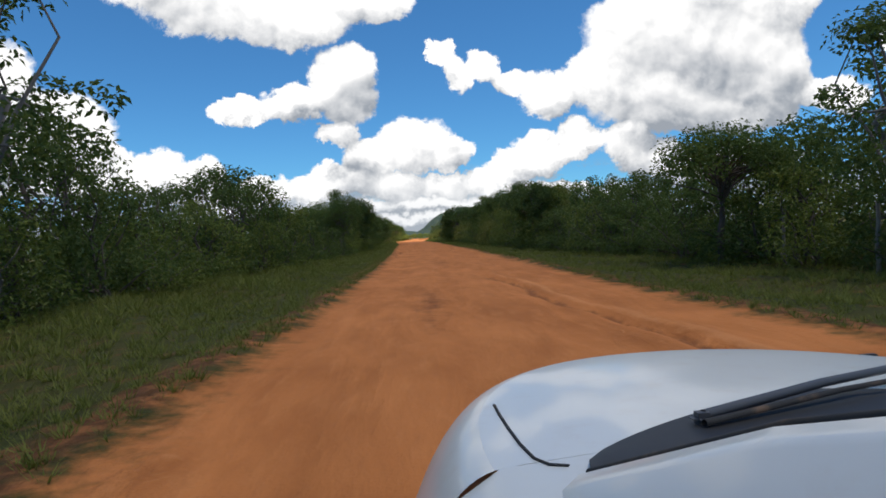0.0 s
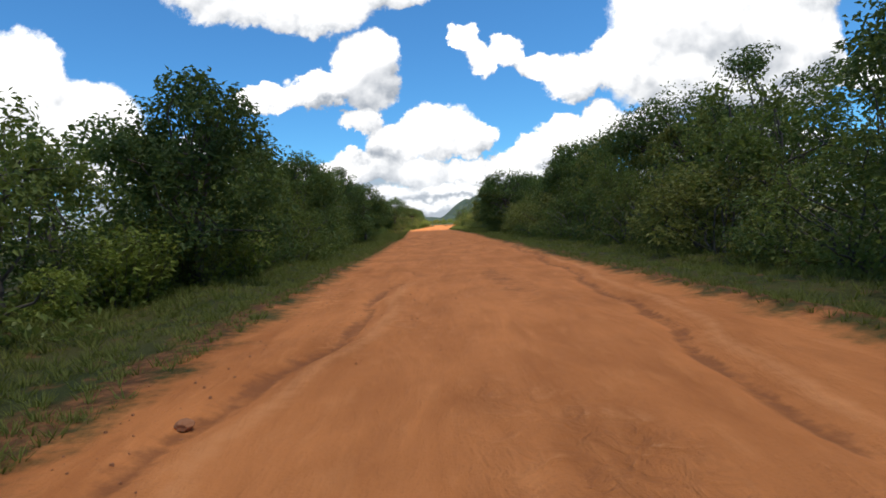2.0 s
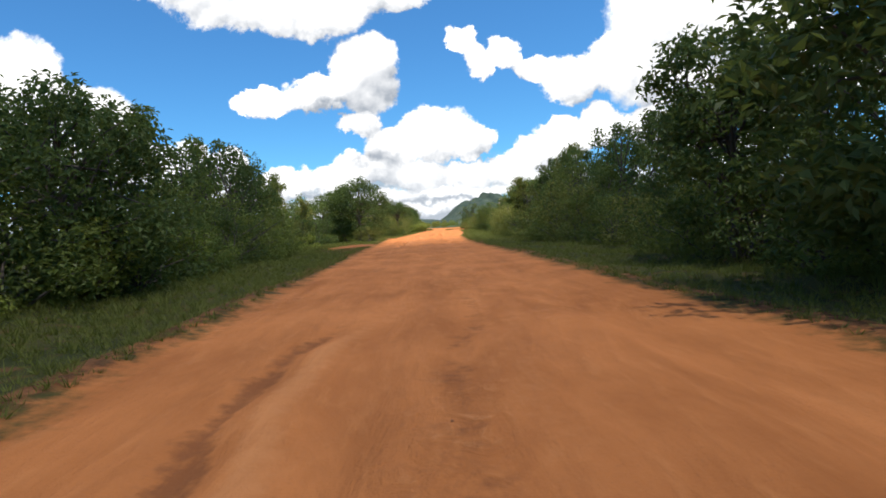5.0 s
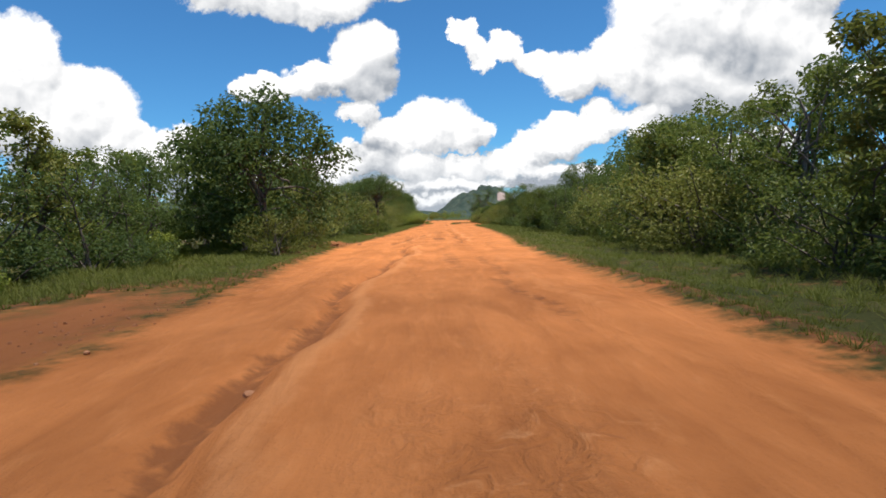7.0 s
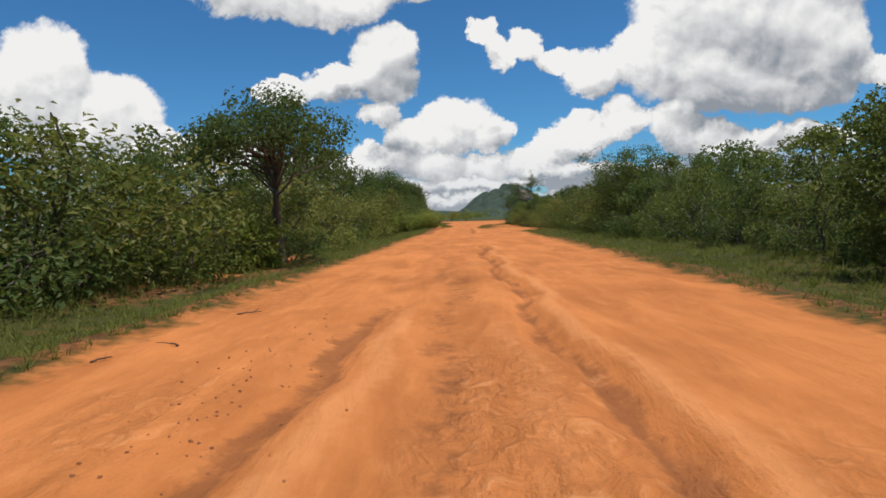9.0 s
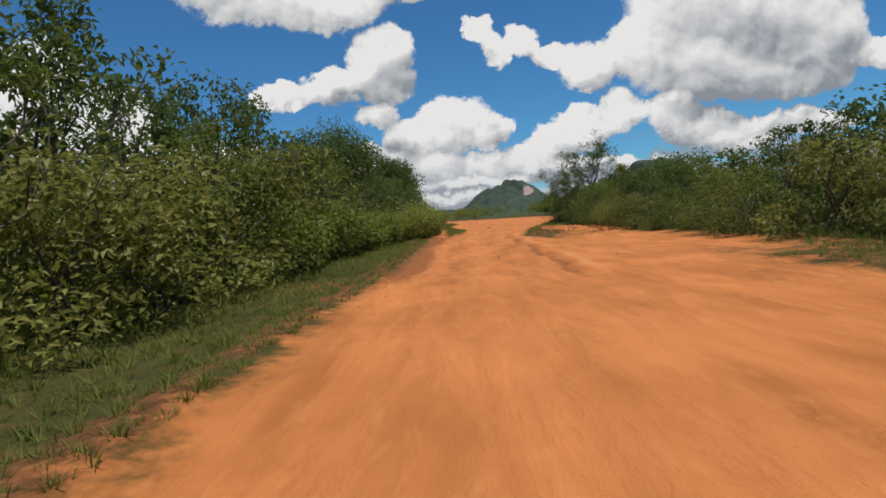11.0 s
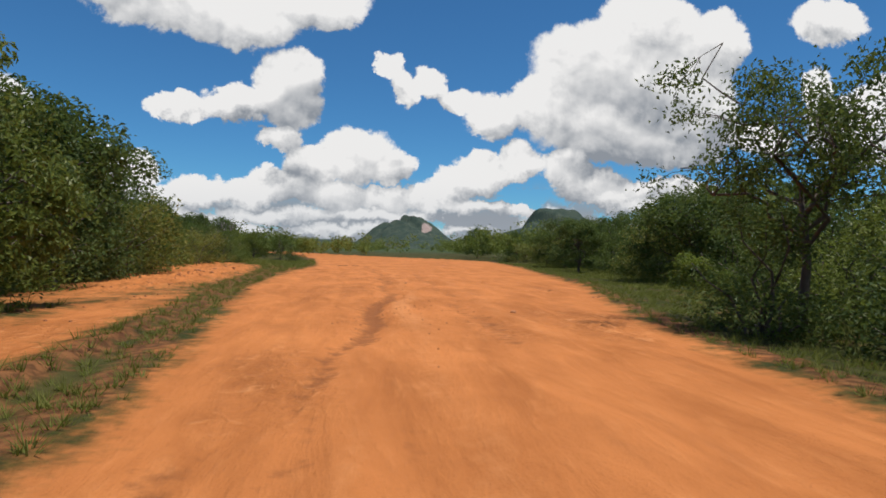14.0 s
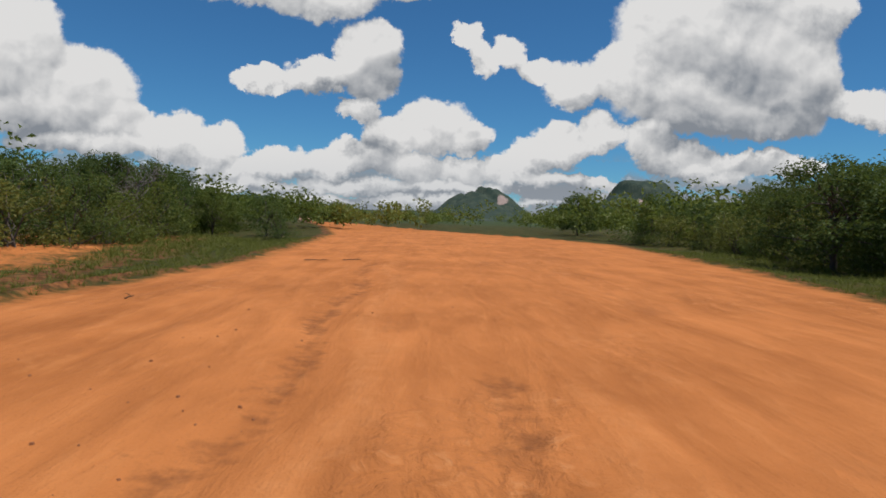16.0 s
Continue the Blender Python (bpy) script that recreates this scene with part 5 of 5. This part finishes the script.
# dead twigs: x, y, length, turn
TWIGS = [(-0.8, 106.9, 0.35, 0.9), (-1.2, 107.1, 0.3, 0.1), (-1.1, 109.8, 0.4, 0.2), (-1.1, 106.2, 0.25, 0.3), (-1.5, 106.4, 0.4, 0.5), (-3.4, 192.0, 0.6, 0.4), (-3.6, 196.0, 0.6, 0.2), (-2.2, 202.4, 1.0, 0.2), (-2.7, 199.3, 0.6, 0.7),
         (-2.3, 200.1, 0.5, 2.2), (0.5, 269.4, 0.9, 1.3), (-0.6, 260.0, 0.6, 0.9), (9.5, 297.4, 0.5, 0.2), (9.7, 292.7, 0.7, 0.1), (9.9, 294.3, 0.5, 0.3), (3.6, 322.7, 1.6, 0.1), (1.5, 313.0, 0.6, 1.2), (2.7, 321.8, 2.0, 0.0), (0.2, 296.5, 0.6, 0.2)]
made = None
for x, y, length, turn in TWIGS:
    m = Matrix.LocRotScale((x, y, settle(x, y) + 0.004), Euler((0, 0, turn)), (length, 1, 1))
    if made is None:
        made = twig_thing(3, 1.0, "dry twig lying on the dirt")
        made.matrix_basis = m
    else:
        copy_thing(made, m)


def scatter(name, seed, spots, count, size, mat, label, flat=0.6, spread=True):
    """Clods, grit or litter: too many and too small to count."""
    r = np.random.default_rng(seed)
    V, F, base = [], [], 0
    box_v = np.array([(-1, -1, -1), (1, -1, -1), (1, 1, -1), (-1, 1, -1), (-0.6, -0.6, 1), (0.6, -0.6, 1), (0.6, 0.6, 1), (-0.6, 0.6, 1)])
    box_f = np.array([(4, 5, 6, 7), (0, 1, 5, 4), (1, 2, 6, 5), (2, 3, 7, 6), (3, 0, 4, 7)])
    for _ in range(count):
        x0, y0, rx, ry = spots[r.integers(len(spots))]
        x, y = x0 + r.normal() * rx * 0.5, y0 + r.normal() * ry * 0.5
        s = size * r.uniform(0.35, 1.0) ** 1.6
        a = r.uniform(0, 6.28)
        v = box_v * r.uniform(0.6, 1.2, (8, 3)) * [s, s * 0.8, s * flat]
        v = np.stack([v[:, 0] * math.cos(a) - v[:, 1] * math.sin(a), v[:, 0] * math.sin(a) + v[:, 1] * math.cos(a), v[:, 2]], 1)
        V.append(v + [x, y, settle(x, y) + s * flat * 0.4])
        F.append(box_f + base)
        base += 8
    tagged(piece(name, mesh_of(name, np.concatenate(V), np.concatenate(F), mat)), label, name, kind="stuff")


scatter("clods", 81, [(7.0, 265, 1.8, 5), (6.0, 268, 1.2, 4), (5.2, 262, 0.8, 3)], 500, 0.045, CLOD, "crumbled red clods of the washed-out bank", 0.7)
scatter("slabs", 86, [(6.6, 266, 2.4, 6), (5.6, 264, 1.0, 3), (-3.2, 309, 1.0, 9), (-5.4, 185, 1.2, 3)], 150, 0.15, CLOD, "broken crusts of red earth on the washed-out bank", 0.35)
scatter("clods", 87, [(-5.2, 184.5, 1.0, 3.5), (-3.7, 245.0, 0.8, 2.5), (-2.9, 243.6, 0.6, 2)], 420, 0.05, CLOD, "crumbled red earth beside the road", 0.6)
scatter("clods", 82, [(-1.9, 298, 0.6, 8), (-3.2, 302, 0.8, 8), (-5.8, 318, 1.2, 6), (-4.4, 162, 0.9, 4), (-4.7, 170, 0.8, 5)], 600, 0.035, CLOD, "crumbled red earth along the ditch", 0.6)
scatter("grit", 83, [(-1.6, 244, 0.6, 4), (-1.4, 252, 0.5, 5), (-1.2, 260, 0.5, 4), (-0.4, 267, 0.6, 4), (0.6, 273, 0.6, 4)], 2200, 0.018, CLOD, "reddish gravel at the road's edge", 0.7)
scatter("grit", 84, [(-1.2, 50, 0.5, 8), (-1.6, 90, 0.5, 10), (-1.5, 106, 0.6, 6), (-1.0, 190, 0.7, 8), (-0.8, 197, 0.7, 5), (3.6, 305, 2.0, 8), (4.2, 292, 1.5, 5), (1.0, 108, 1.5, 5), (0.5, 65, 1.5, 10)], 1600, 0.018, CLOD, "small gravel strewn over the dirt", 0.7)
scatter("litter", 85, [(-1.5, 262, 0.5, 4), (-1.0, 268, 0.5, 3), (-0.2, 275, 0.5, 4), (-2.0, 256, 0.5, 5), (-2.4, 247, 0.5, 4)], 1500, 0.026, DRY, "dry leaf litter below the shrubs", 0.25)


def post_thing(x, y, height, label):
    r = np.random.default_rng(int(y * 10))
    p = limb(r, (x, y, -0.3), (x + 0.04, y, height), 5, 0.01)
    v, f = tubes([(p, 0.055, 0.045)], 8)
    return tagged(piece("fence_post", mesh_of("fence_post", v, f, POST, True)), label, "post", "fence posts")


post_thing(10.9, 18.0, 1.65, "grey wooden fence post in front of the bushes")
post_thing(11.0, 14.4, 1.6, "grey wooden fence post in front of the bushes")

boulder = stone_thing(9, 1.0, plain("pale_granite", (0.75, 0.45, 0.30), 0.9, speck=0.4), "pale orange boulder standing in far scrub")
boulder.name = "boulder"
boulder.data.name = "boulder"
boulder["category"] = "boulder"
boulder.matrix_basis = Matrix.LocRotScale((-15.6, 420, 0.4), Euler((0, 0, 0.4)), (1.2, 1.0, 2.2))
